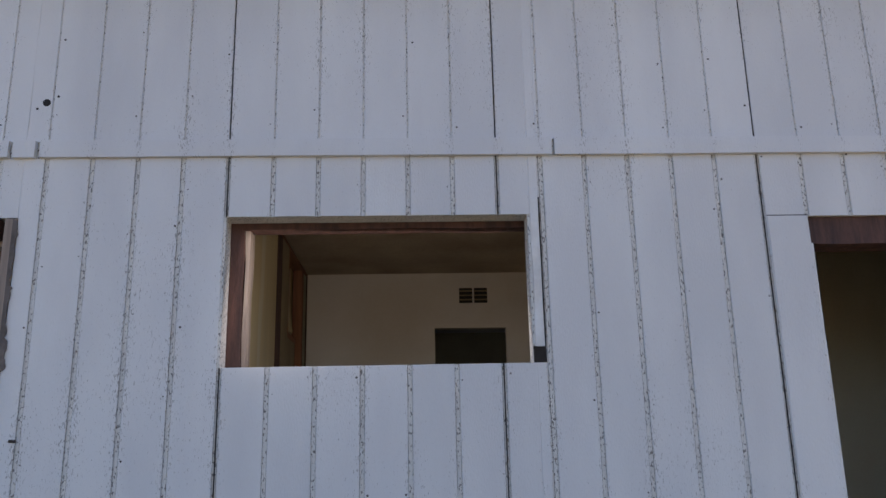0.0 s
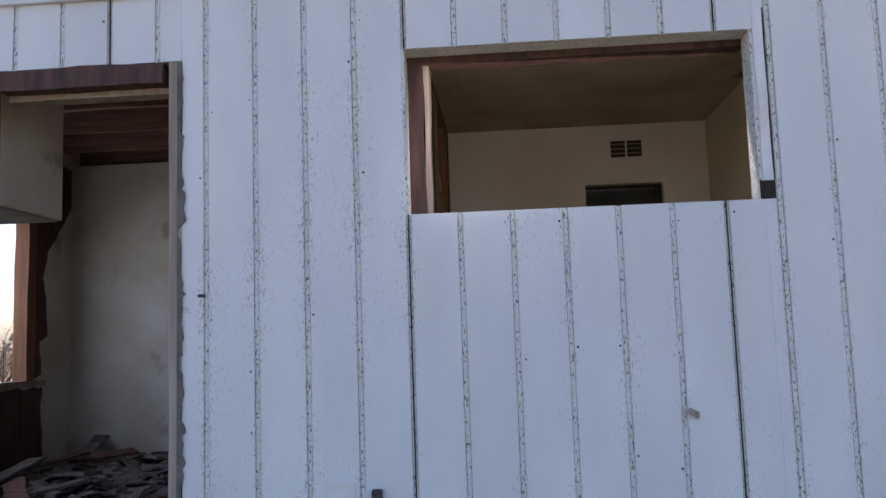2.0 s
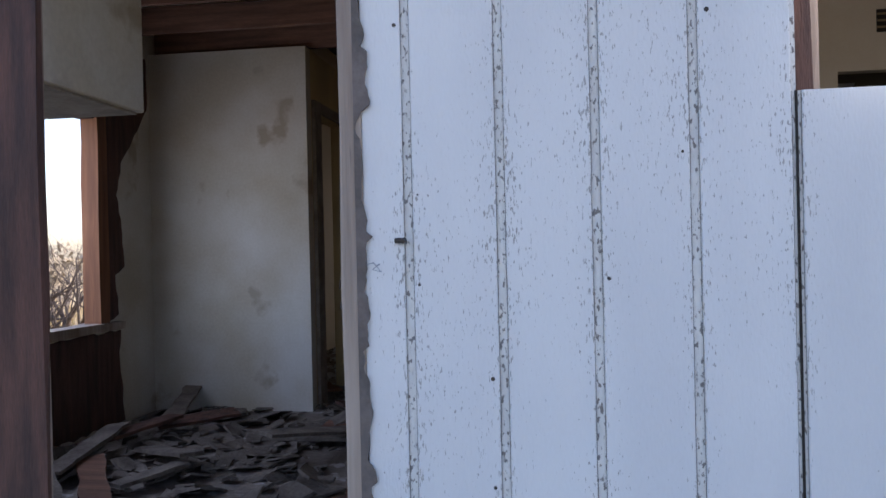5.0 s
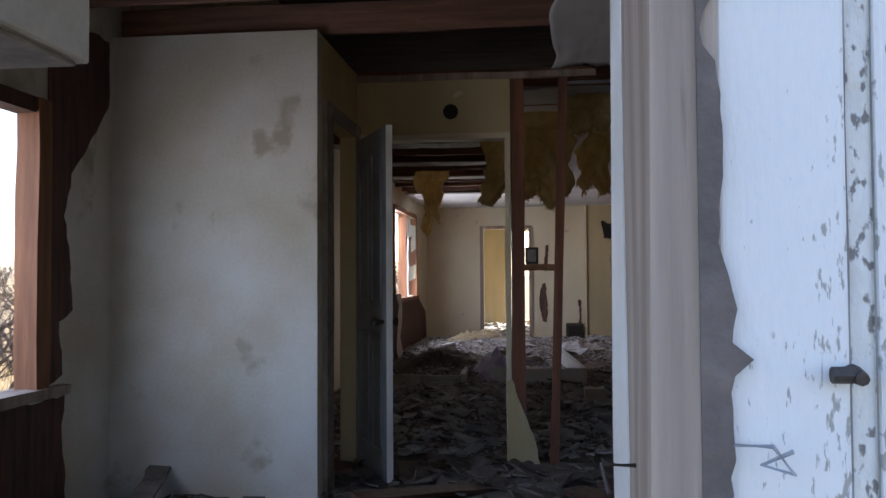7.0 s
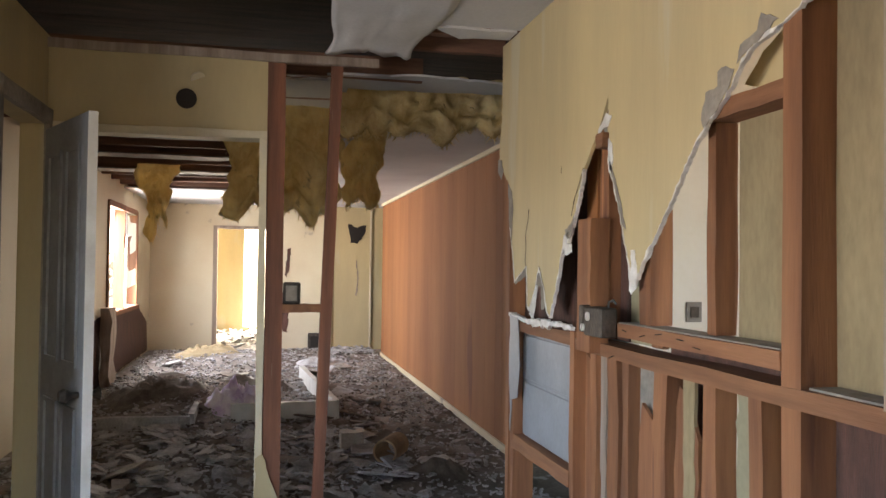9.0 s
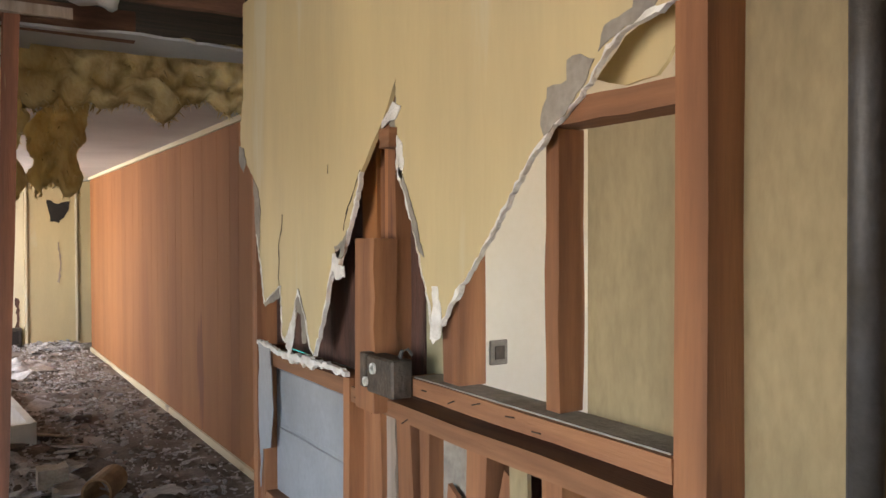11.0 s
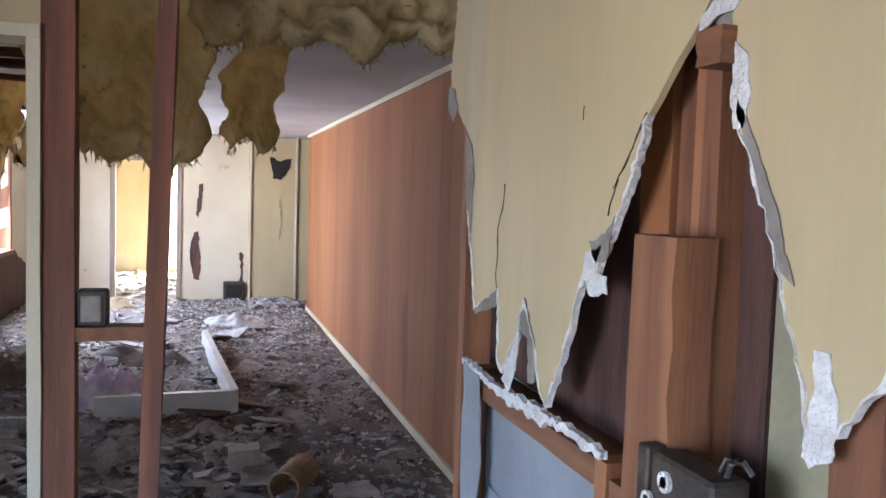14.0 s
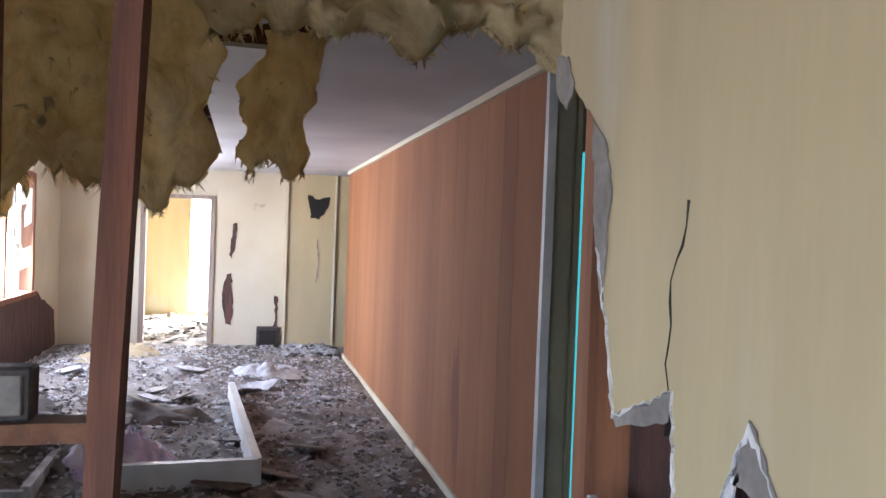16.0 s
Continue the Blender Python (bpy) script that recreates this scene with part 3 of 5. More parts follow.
# ---- post frame between entry and living room ----
posts = tagged(new("post_frame"), "bare reddish posts left of a stripped wall", "wall frame", kind="structure")
posts.location = (-1.85, 7.95, 0)
timber("post", (-2.028, -1.945, 7.91, 8.0, 0, 2.4), M_POST, posts, jag=0.002)
timber("post", (-1.80, -1.746, 7.91, 8.0, 0, 2.4), M_POST, posts, jag=0.003).rotation_euler = (0, radians(1.8), 0)
timber("rail", (-1.945, -1.722, 7.915, 7.995, 1.185, 1.225), M_STUDH, posts, axis=0, jag=0.002)
timber("top_plate", (-2.03, -1.55, 7.9, 8.0, 2.4, 2.44), M_JOIST, posts, axis=0)
timber("casing_strip", (-2.062, -2.03, 7.9, 8.02, 0, 2.05), M_CREAM, posts, jag=0.003)
timber("head_trim", (-3.0, -2.03, 7.896, 8.02, 2.012, 2.048), M_CREAM, posts, axis=0, jag=0.004)
timber("top_trim", (-3.0, -1.5, 7.885, 7.909, 2.385, 2.425), M_OLDWOOD, posts, axis=0, jag=0.004)
line = jagged([(-2.06, 0.0), (-1.86, 0.0), (-1.9, 0.18), (-1.97, 0.35), (-2.03, 0.52), (-2.06, 0.5)], 0.04, 0.008, True)
part("drywall_scrap", sheet(line, lambda u, v, w: (u, 7.895 + w, v), 0.012), M_YELLOW, posts, "triangular torn drywall scrap")
jbox = thing("junction_box", (-1.92, 7.95, 1.226), "dark broken junction box on the rail", "electrical box")
part("case", bx(-1.942, -1.86, 7.92, 7.98, 1.226, 1.33, bevel=0.006), M_RUST, jbox)
part("cover", bx(-1.93, -1.875, 7.912, 7.919, 1.24, 1.315, bevel=0.003), M_TORNPAPER, jbox)
bm = bmesh.new()
tube(bm, [(-2.401, 7.9, 2.186), (-2.401, 7.909, 2.186)], [0.047, 0.047], 20)
tagged(link_mesh("flue_hole", bm, M_DARKGAP), "round dark flue hole in the yellow wall", "hole")
bm = bmesh.new()
tube(bm, [(-2.35, 7.906, 2.285), (-2.352, 7.9095, 2.29)], [0.035, 0.035], 9)
tagged(link_mesh("filler_patch", bm, M_CREAM), "pale filler patch above the flue hole", "patch")

# ---- joists and attic ----
attic = tagged(new("joists"), "bare brown ceiling joists under the dark roof", "joists", kind="structure")
attic.location = (-2.5, 5, 2.44)
for k in range(8):
    y = 3.65 + 0.56 * k
    if y < 7.5:
        timber("joist", (-4.1, -1.72 if y > 4.3 else 1.0, y, y + 0.04, 2.44, 2.6), M_JOIST, attic, axis=0, jag=0.004)
for k in range(13):
    y = 8.3 + 0.6 * k
    timber("joist", (-3.85, -1.2, y, y + 0.04, 2.425, 2.55), M_JOIST, attic, axis=0, jag=0.005)
for y in (8.9, 10.4, 11.7, 13.0):
    line = jagged([(-3.8, y), (-2.2 - 0.3 * math.sin(y), y + 0.1), (-2.5, y + 0.35), (-3.82, y + 0.3)], 0.08, 0.03, True)
    part("ceiling_scrap", sheet(line, lambda u, v, w: (u, v, 2.408 + w), 0.012), M_TORNPAPER, attic, "hanging strip of old ceiling board")

# ---- torn partition ----
PX = -0.965
torn = struct("partition_torn", bx(-0.955, -0.865, 4.95, 7.6, 2.405, 2.44), M_STUDH, "torn drywall partition with exposed reddish studs", "wall")
on_wall = lambda u, v, w: (PX + w, u, v)
CURVE = [(5.37, 1.985), (5.43, 1.957), (5.503, 1.94), (5.582, 1.923), (5.634, 1.899), (5.67, 1.859), (5.716, 1.819), (5.786, 1.778), (5.828, 1.745), (5.871, 1.704), (5.941, 1.623), (6.014, 1.542), (6.121, 1.441), (6.21, 1.348)]
SPIKE = [(6.21, 1.348), (6.215, 1.42), (6.24, 1.48), (6.262, 1.54), (6.292, 1.605), (6.322, 1.665), (6.358, 1.73), (6.366, 1.8), (6.38, 1.85), (6.376, 1.97)]
LEFTTOP = [(6.376, 1.97), (6.44, 1.885), (6.505, 1.825), (6.575, 1.755)]
LEFTLOW = [(6.575, 1.755), (6.62, 1.655), (6.655, 1.6), (6.69, 1.54), (6.72, 1.5), (6.765, 1.49), (6.80, 1.42), (6.845, 1.32), (6.90, 1.222)]
FRAY = [(6.90, 1.222), (6.935, 1.249), (6.968, 1.34), (7.026, 1.411), (7.075, 1.32), (7.137, 1.24), (7.17, 1.255), (7.183, 1.42), (7.265, 1.385), (7.345, 1.35), (7.37, 1.454), (7.425, 1.62), (7.45, 1.79), (7.60, 1.90), (7.60, 2.0), (7.565, 2.1), (7.562, 2.44)]
lines = [jagged(p, 0.013, 0.0045) for p in (CURVE, SPIKE, LEFTTOP, LEFTLOW, FRAY)]
lines[2] = jagged(LEFTTOP, 0.03, 0.002)
outline = [Vector((5.37, 2.44))] + lines[0] + lines[1][1:] + lines[2][1:] + lines[3][1:] + lines[4][1:]
part("drywall", sheet(outline, on_wall, 0.012), M_YELLOW, torn, "yellow painted drywall with torn lower edge")
part("gypsum_edge", ribbon(lines[0], on_wall, 0.001, 0.011, 0.002), M_GYP, torn, "white broken gypsum edge")
part("gypsum_edge", ribbon(lines[1][:-14], on_wall, 0.001, 0.008), M_GYP, torn)
part("gypsum_edge", ribbon(lines[3], on_wall, 0.001, 0.013, 0.002), M_GYP, torn)
part("gypsum_edge", ribbon(lines[4][:-70], on_wall, 0.001, 0.009), M_GYP, torn)
part("gypsum_edge", ribbon(jagged([(6.672, 1.2), (6.8, 1.205), (6.944, 1.2), (7.05, 1.194), (7.168, 1.193), (7.30, 1.2), (7.417, 1.21)], 0.014, 0.007), on_wall, 0.014, 0.034), M_GYP, torn)
skin = lambda u, v, w: (PX - 0.003 + w, u, v)
deep = lambda u, v, w: (PX + 0.006 + w, u, v)
for pts in ([(6.37, 1.83), (6.345, 1.81), (6.335, 1.76), (6.345, 1.72), (6.365, 1.72), (6.375, 1.76), (6.372, 1.79)], [(6.205, 1.47), (6.18, 1.47), (6.165, 1.41), (6.17, 1.355), (6.2, 1.338), (6.212, 1.36), (6.2, 1.42)],
            [(6.35, 1.90), (6.39, 1.915), (6.445, 1.875), (6.45, 1.855), (6.41, 1.87), (6.375, 1.87)], [(6.70, 1.55), (6.755, 1.535), (6.765, 1.49), (6.73, 1.46), (6.675, 1.47), (6.68, 1.5), (6.72, 1.5)], [(7.04, 1.36), (7.06, 1.34), (7.10, 1.28), (7.14, 1.225), (7.10, 1.20), (7.06, 1.26)]):
    part("gypsum_patch", sheet(jagged(pts, 0.009, 0.0035, True), skin, 0.0025), M_GYP, torn, "white gypsum with its paper torn off")
for pts, lay in (([(5.50, 1.955), (5.56, 1.985), (5.575, 1.95), (5.64, 1.935), (5.655, 1.895), (5.61, 1.915), (5.56, 1.93)], skin), ([(5.665, 1.885), (5.70, 1.90), (5.735, 1.895), (5.735, 1.86), (5.79, 1.855), (5.81, 1.79), (5.80, 1.768), (5.73, 1.812), (5.685, 1.85)], skin),
                 ([(6.376, 1.97), (6.36, 1.9), (6.35, 1.83), (6.39, 1.83), (6.43, 1.87), (6.405, 1.9)], deep), ([(6.356, 1.73), (6.372, 1.78), (6.345, 1.74), (6.30, 1.665), (6.268, 1.60), (6.24, 1.535), (6.265, 1.55), (6.30, 1.625)], skin),
                 ([(7.45, 1.79), (7.40, 1.75), (7.375, 1.68), (7.385, 1.60), (7.395, 1.5), (7.43, 1.62)], skin), ([(7.53, 1.86), (7.56, 1.91), (7.61, 1.92), (7.61, 1.86), (7.56, 1.82)], skin),
                 ([(6.965, 1.34), (6.955, 1.26), (6.99, 1.25), (7.0, 1.34), (7.05, 1.345), (7.026, 1.42)], skin), ([(7.185, 1.42), (7.26, 1.385), (7.345, 1.355), (7.33, 1.34), (7.25, 1.36), (7.19, 1.38)], skin), ([(6.66, 1.60), (6.69, 1.57), (6.745, 1.555), (6.72, 1.52), (6.68, 1.53)], skin)):
    part("torn_paper", sheet(jagged(pts, 0.014, 0.004, True), lay, 0.002), M_TORNPAPER, torn, "grey peeled paper")
part("hanging_drywall", sheet(jagged([(5.75, 1.872), (5.675, 1.935), (5.50, 2.0), (5.50, 1.93), (5.56, 1.90), (5.60, 1.855), (5.675, 1.849)], 0.03, 0.005, True), lambda u, v, w: (-0.885 + w, u, v), 0.008), M_YELLOW, torn, "bright yellow far side of the drywall")
for pts in ([(6.578, 1.76), (6.63, 1.69), (6.672, 1.645)], [(6.655, 1.66), (6.68, 1.62), (6.685, 1.60)], [(6.79, 1.79), (6.792, 1.765)]):
    part("crack", ribbon(jagged(pts, 0.012, 0.002), on_wall, 0.001, 0.005, 0.0015), M_DARKGAP, torn)
crack = jagged([(7.165, 1.655), (7.175, 1.60), (7.20, 1.555), (7.195, 1.5), (7.205, 1.45), (7.19, 1.40), (7.2, 1.36)], 0.02, 0.004)
part("crack", ribbon(crack, on_wall, 0.0008, 0.0075, 0.0012), M_DARKGAP, torn, "thin dark crack")
for y0, y1, x0, z0, z1 in ((5.43, 5.49, -0.962, 0, 2.4), (5.80, 5.84, -0.93, 1.25, 1.785), (6.13, 6.20, -0.94, 1.25, 2.4), (6.437, 6.472, -0.935, 1.2, 2.4), (7.47, 7.515, -0.95, 0, 2.4), (6.66, 6.70, -0.962, 0, 1.19), (7.36, 7.40, -0.962, 0, 1.2), (4.96, 5.0, -0.955, 0, 2.4), (5.116, 5.158, -0.955, 1.2, 2.4)):
    timber("stud", (x0, -0.87, y0, y1, z0, z1), M_STUD, torn, jag=0.0025)
for y0, y1 in ((5.58, 5.63), (5.77, 5.84), (6.02, 6.09), (6.24, 6.29), (6.35, 6.42), (6.5, 6.55)):
    timber("stud", (-0.955 + random.uniform(0, 0.02), -0.87, y0, y1, 0, 1.128), M_STUD, torn, jag=0.004)
timber("rail", (-0.968, -0.875, 5.49, 6.33, 1.205, 1.245), M_STUDH, torn, axis=1, jag=0.002)
timber("rail", (-0.965, -0.87, 5.0, 6.64, 1.13, 1.172), M_STUDH, torn, axis=1, jag=0.003)
timber("rail", (-0.96, -0.87, 6.7, 7.36, 1.14, 1.185), M_STUDH, torn, axis=1, jag=0.002)
timber("rail", (-0.962, -0.87, 6.7, 7.38, 0.63, 0.69), M_STUDH, torn, axis=1, jag=0.004)
timber("header", (-0.95, -0.87, 5.49, 5.84, 1.786, 1.83), M_STUDH, torn, axis=1, jag=0.002)
timber("short_block", (-1.0, -0.935, 6.428, 6.543, 1.14, 1.578), M_STUD, torn, jag=0.003)
timber("small_block", (-0.988, -0.93, 6.37, 6.424, 1.802, 1.85), M_STUDH, torn, jag=0.002, label="pale cut wood block")
bm = bmesh.new()
for y0, y1, z0, z1 in ((5.165, 5.44, 1.172, 2.4), (5.44, 5.78, 1.245, 1.785)):
    box(bm, -0.878, -0.866, y0, y1, z0, z1)
part("drywall_back", bm, M_PAPER, torn, "brown paper back of the far drywall")
bm = bmesh.new()
box(bm, -0.88, -0.869, 5.0, 6.66, 0, 1.13)
box(bm, -0.88, -0.867, 4.95, 5.164, 1.172, 2.4)
box(bm, -0.879, -0.868, 5.165, 6.64, 1.1305, 1.171)
box(bm, -0.879, -0.868, 5.5, 6.12, 1.1715, 1.222)
box(bm, -0.878, -0.866, 6.66, 7.46, 1.19, 2.4)
part("wood_backing", bm, M_DARKWOOD, torn, "reddish plywood backing")
for a, d, x, m in ((6.142, 6.21, -0.895, M_STUD), (6.213, 6.37, -0.885, M_GREEN), (6.373, 6.47, -0.89, M_DARKWOOD), (6.473, 6.505, -0.93, M_STUD), (6.508, 6.588, -0.9, M_STUD), (6.61, 6.70, -0.9, M_PANEL)):
    part("backing_board", bx(x, -0.872, a, d, 1.18, 2.4, bevel=0.002), m, torn)
for a, d, z0, x, m in ((5.665, 5.74, 0.1, -0.893, M_PLASTER), (5.745, 5.86, 0.3, -0.89, M_WHITEWALL), (6.12, 6.245, 0.2, -0.915, M_TORNPAPER), (6.45, 6.5, 0.0, -0.93, M_OLDWOOD), (5.9, 5.96, 0.1, -0.93, M_PAPER), (5.50, 5.57, 0.2, -0.893, M_GREEN)):
    line = jagged([(a, z0), (d, z0 + 0.06), (d - 0.006, 0.6), (d, 1.125), (a, 1.128), (a + 0.005, 0.5)], 0.05, 0.006, True)
    part("loose_lath", sheet(line, lambda u, v, w: (x + w, u, v), 0.01), m, torn, "pale board left between the studs")
line = jagged([(5.52, 0.55), (5.55, 1.0), (5.56, 1.12), (5.76, 1.12), (5.77, 0.7), (5.9, 0.5), (5.7, 0.4), (5.55, 0.42)], 0.04, 0.012, True)
part("drywall_scrap", sheet(line, lambda u, v, w: (-0.895 + w, u, v), 0.012), M_GREEN, torn, "olive drywall scrap")
line = jagged([(7.38, 0.7), (7.395, 1.21), (7.28, 1.20), (7.25, 1.0), (7.28, 0.86), (7.36, 0.84)], 0.04, 0.008, True)
part("foil_scrap", sheet(line, lambda u, v, w: (-0.972 + w, u, v), 0.004), M_GREYMETAL, torn, "grey crumpled lining")
for k, (a, z0, z1, m) in enumerate(((6.1, 0.25, 1.02, M_STUD), (5.9, 0.62, 1.1, M_STUD), (6.58, 0.5, 1.12, M_STUD))):
    line = jagged([(a, z0), (a + 0.09, z0 - 0.05), (a + 0.11, (z0 + z1) / 2), (a + 0.08, z1), (a + 0.01, z1 - 0.04), (a - 0.02, (z0 + z1) / 2)], 0.05, 0.012, True)
    part("splintered_board", sheet(line, lambda u, v, w: (-0.94 + 0.012 * (k % 3) + w, u, v), 0.012), m, torn, "splintered reddish board")
bm = bmesh.new()
for _ in range(7):
    y, z = random.uniform(5.5, 6.6), random.choice((1.15, 1.225, 1.228, 1.155)) + random.uniform(-0.01, 0.01)
    tube(bm, [(-0.968, y, z), (-0.985, y + random.uniform(-0.01, 0.01), z + random.uniform(-0.008, 0.008))], [0.0016, 0.0014], 5)
tagged(part("bent_nails", bm, M_RUST, torn), kind="stuff")
part("dust_ledge", bx(-0.96, -0.88, 5.5, 6.3, 1.2455, 1.249), M_TORNPAPER, torn)
part("sill_dust", bx(-0.95, -0.88, 5.02, 5.42, 1.173, 1.178), M_TORNPAPER, torn)

heater = thing("grey_metal_cabinet", (-0.9, 7.0, 0.69), "grey enamel metal cabinet set behind the torn wall", "metal cabinet")
part("body", bx(-0.925, -0.6, 6.74, 7.34, 0.692, 1.135, bevel=0.006), M_GREYMETAL, heater)
part("upper_panel", bx(-0.932, -0.9255, 6.76, 7.32, 0.94, 1.125, bevel=0.003), M_GREYMETAL, heater)
part("lower_panel", bx(-0.932, -0.9255, 6.76, 7.32, 0.70, 0.925, bevel=0.003), M_GREYMETAL, heater)

ebox = thing("electrical_box", (-1.0, 6.4, 1.2), "rusty electrical box with two pale knockouts", "electrical box")
part("case", bx(-1.025, -0.968, 6.29, 6.425, 1.2, 1.292, bevel=0.005), M_RUST, ebox)
part("side_flange", bx(-1.03, -1.0, 6.4255, 6.452, 1.21, 1.296, bevel=0.003), M_RUST, ebox)
for y, z, r in ((6.385, 1.262, 0.014), (6.425, 1.225, 0.012)):
    bm = bmesh.new()
    tube(bm, [(-1.0245, y, z), (-1.0305, y, z), (-1.0305, y, z), (-1.027, y, z)], [r, r, r * 0.55, r * 0.55], 14)
    part("knockout", bm, M_GYP, ebox, "pale round knockout")
bm = bmesh.new()
tube(bm, [(-0.99, 6.31, 1.292), (-0.992, 6.3, 1.312), (-0.985, 6.285, 1.318), (-0.98, 6.275, 1.305)], [0.004] * 4, 6)
tube(bm, [(-0.985, 6.33, 1.292), (-0.98, 6.325, 1.31), (-0.975, 6.31, 1.312)], [0.003] * 3, 6)
part("wire_stub", bm, M_PIPE, ebox, "short black wire ends")
iron = thing("vertical_pipe", (-0.93, 5.215, 1.18), "dark grey iron vent pipe between studs", "pipe")
bm = bmesh.new()
tube(bm, [(-0.92, 5.215, 1.18), (-0.92, 5.215, 1.8), (-0.92, 5.215, 2.4)], [0.022] * 3, 14)
part("tube", bm, M_PIPE, iron, smooth=True)

shutter = new("cabinet_door")
tagged(shutter, "white painted narrow cabinet door hanging open", "cabinet door")
shutter.location = (-0.968, 4.72, 1.25)
part("leaf", bx(-0.968, -0.611, 4.72, 4.732, 1.25, 2.3), M_OLDWOOD, shutter, "bare wooden back")
part("face", bx(-0.968, -0.611, 4.7325, 4.738, 1.25, 2.3), M_WHITEPAINT, shutter)
for d in ((-0.968, -0.91, 1.25, 2.3), (-0.668, -0.608, 1.25, 2.3), (-0.91, -0.668, 1.25, 1.3), (-0.91, -0.668, 2.25, 2.3)):
    part("stile", bx(d[0], d[1], 4.7385, 4.758, d[2], d[3], bevel=0.003), M_WHITEPAINT, shutter)
for z in (1.45, 1.52):
    part("catch", bx(-0.628, -0.612, 4.7585, 4.764, z, z + 0.012, bevel=0.002), M_OLDWOOD, shutter)
shutter.rotation_euler = (0, 0, radians(167))

plug = thing("wall_socket", (-0.62, 6.355, 1.3), "grey broken wall socket on the cream wall", "socket")
part("plate", bx(-0.70, -0.645, 6.352, 6.36, 1.245, 1.31, bevel=0.002), M_TORNPAPER, plug)
part("insert", bx(-0.687, -0.658, 6.348, 6.3515, 1.26, 1.295), M_RUST, plug)
grille = thing("wall_vent", (0.45, 6.355, 2.17), "small dark two-part wall vent grille", "vent")
for x in (0.35, 0.47):
    part("opening", bx(x, x + 0.105, 6.352, 6.3595, 2.17, 2.29), M_DARKGAP, grille)
    for k in range(3):
        part("slat", bx(x, x + 0.105, 6.346, 6.3515, 2.19 + 0.035 * k, 2.2 + 0.035 * k), M_PAPER, grille)

# ---- living room fittings ----
lwin = tagged(new("window_3"), "bare living room window with a broken wooden frame", "window", kind="structure")
lwin.location = (-3.9, 15.2, 0.82)
for d in ((14.12, 14.2), (16.3, 16.4), (15.2, 15.26)):
    timber("window_frame", (-3.96, -3.83, d[0], d[1], 0.8, 2.16), M_STUD, lwin, jag=0.005)
timber("window_frame", (-3.96, -3.83, 14.2, 16.3, 2.1, 2.17), M_STUD, lwin, axis=1)
timber("window_sill", (-3.98, -3.8, 14.1, 16.42, 0.76, 0.815), M_STUD, lwin, axis=1)
timber("mullion", (-3.93, -3.89, 15.75, 15.79, 0.82, 2.1), M_WHITEPAINT, lwin, jag=0.008)
timber("leaning_board", (-3.8, -3.7, 13.6, 13.9, 0.0, 0.9), M_OLDWOOD, lwin, jag=0.02)
part("apron_panel", sheet(jagged([(12.5, 0.02), (17.6, 0.02), (17.5, 0.5), (16.5, 0.8), (12.6, 0.78)], 0.08, 0.02, True), lambda u, v, w: (-3.842 - w, u, v), 0.006), M_DARKWOOD, lwin, "dark stripped wall below the window")

dcase = tagged(new("trim_end_doorway"), "worn wooden casing of the far doorway", "trim", kind="structure")
dcase.location = (-2.4, 17.77, 0)
for d in ((-2.86, -2.79), (-1.96, -1.9)):
    timber("casing_board", (d[0], d[1], 17.75, 17.91, 0, 2.05), M_OLDWOOD, dcase)
timber("casing_board", (-2.79, -1.96, 17.75, 17.91, 2.0, 2.05), M_OLDWOOD, dcase, axis=0)
far_flat = lambda u, v, w: (u, 17.772 + w, v)
for pts in ([(-1.66, 1.2), (-1.62, 1.35), (-1.6, 1.7), (-1.66, 1.68), (-1.68, 1.4), (-1.7, 1.25)], [(-1.72, 0.3), (-1.64, 0.28), (-1.62, 0.6), (-1.66, 1.0), (-1.72, 0.98), (-1.78, 0.7), (-1.76, 0.5)], [(-1.06, 0.1), (-1.02, 0.3), (-1.02, 0.68), (-1.07, 0.7), (-1.05, 0.4), (-1.1, 0.1)]):
    tagged(link_mesh("wall_hole", sheet(jagged(pts, 0.05, 0.014, True), far_flat, 0.006), M_DARKWOOD), "ragged dark hole broken in the cream wall", "hole", "holes in the end wall")
for pts, m in (([(-0.62, 1.8), (-0.5, 1.78), (-0.38, 1.95), (-0.35, 2.1), (-0.5, 2.06), (-0.66, 2.12)], M_DARKGAP), ([(-0.5, 0.9), (-0.47, 1.2), (-0.5, 1.5), (-0.52, 1.5), (-0.49, 1.2), (-0.53, 0.92)], M_OLDWOOD)):
    tagged(link_mesh("wall_hole", sheet(jagged(pts, 0.05, 0.014, True), lambda u, v, w: (u, 17.612 + w, v), 0.006), m), "ragged dark hole broken in the yellow wall", "hole", "holes in the end wall")
strip = tagged(new("trim_alcove"), "cream corner strips of the end wall", "trim", kind="structure")
strip.location = (-0.6, 17.6, 0)
for x in (-0.955, -0.29):
    timber("corner_strip", (x, x + 0.03, 17.59, 17.615, 0, 2.4), M_CREAM, strip)
vent = thing("wall_register", (-1.15, 17.7, 0.0), "dark metal floor register box by the wall", "register")
part("frame", bx(-1.3, -1.0, 17.6, 17.76, 0.0, 0.27, bevel=0.01), M_RUST, vent)
part("opening", bx(-1.26, -1.04, 17.592, 17.5995, 0.05, 0.23), M_DARKGAP, vent)

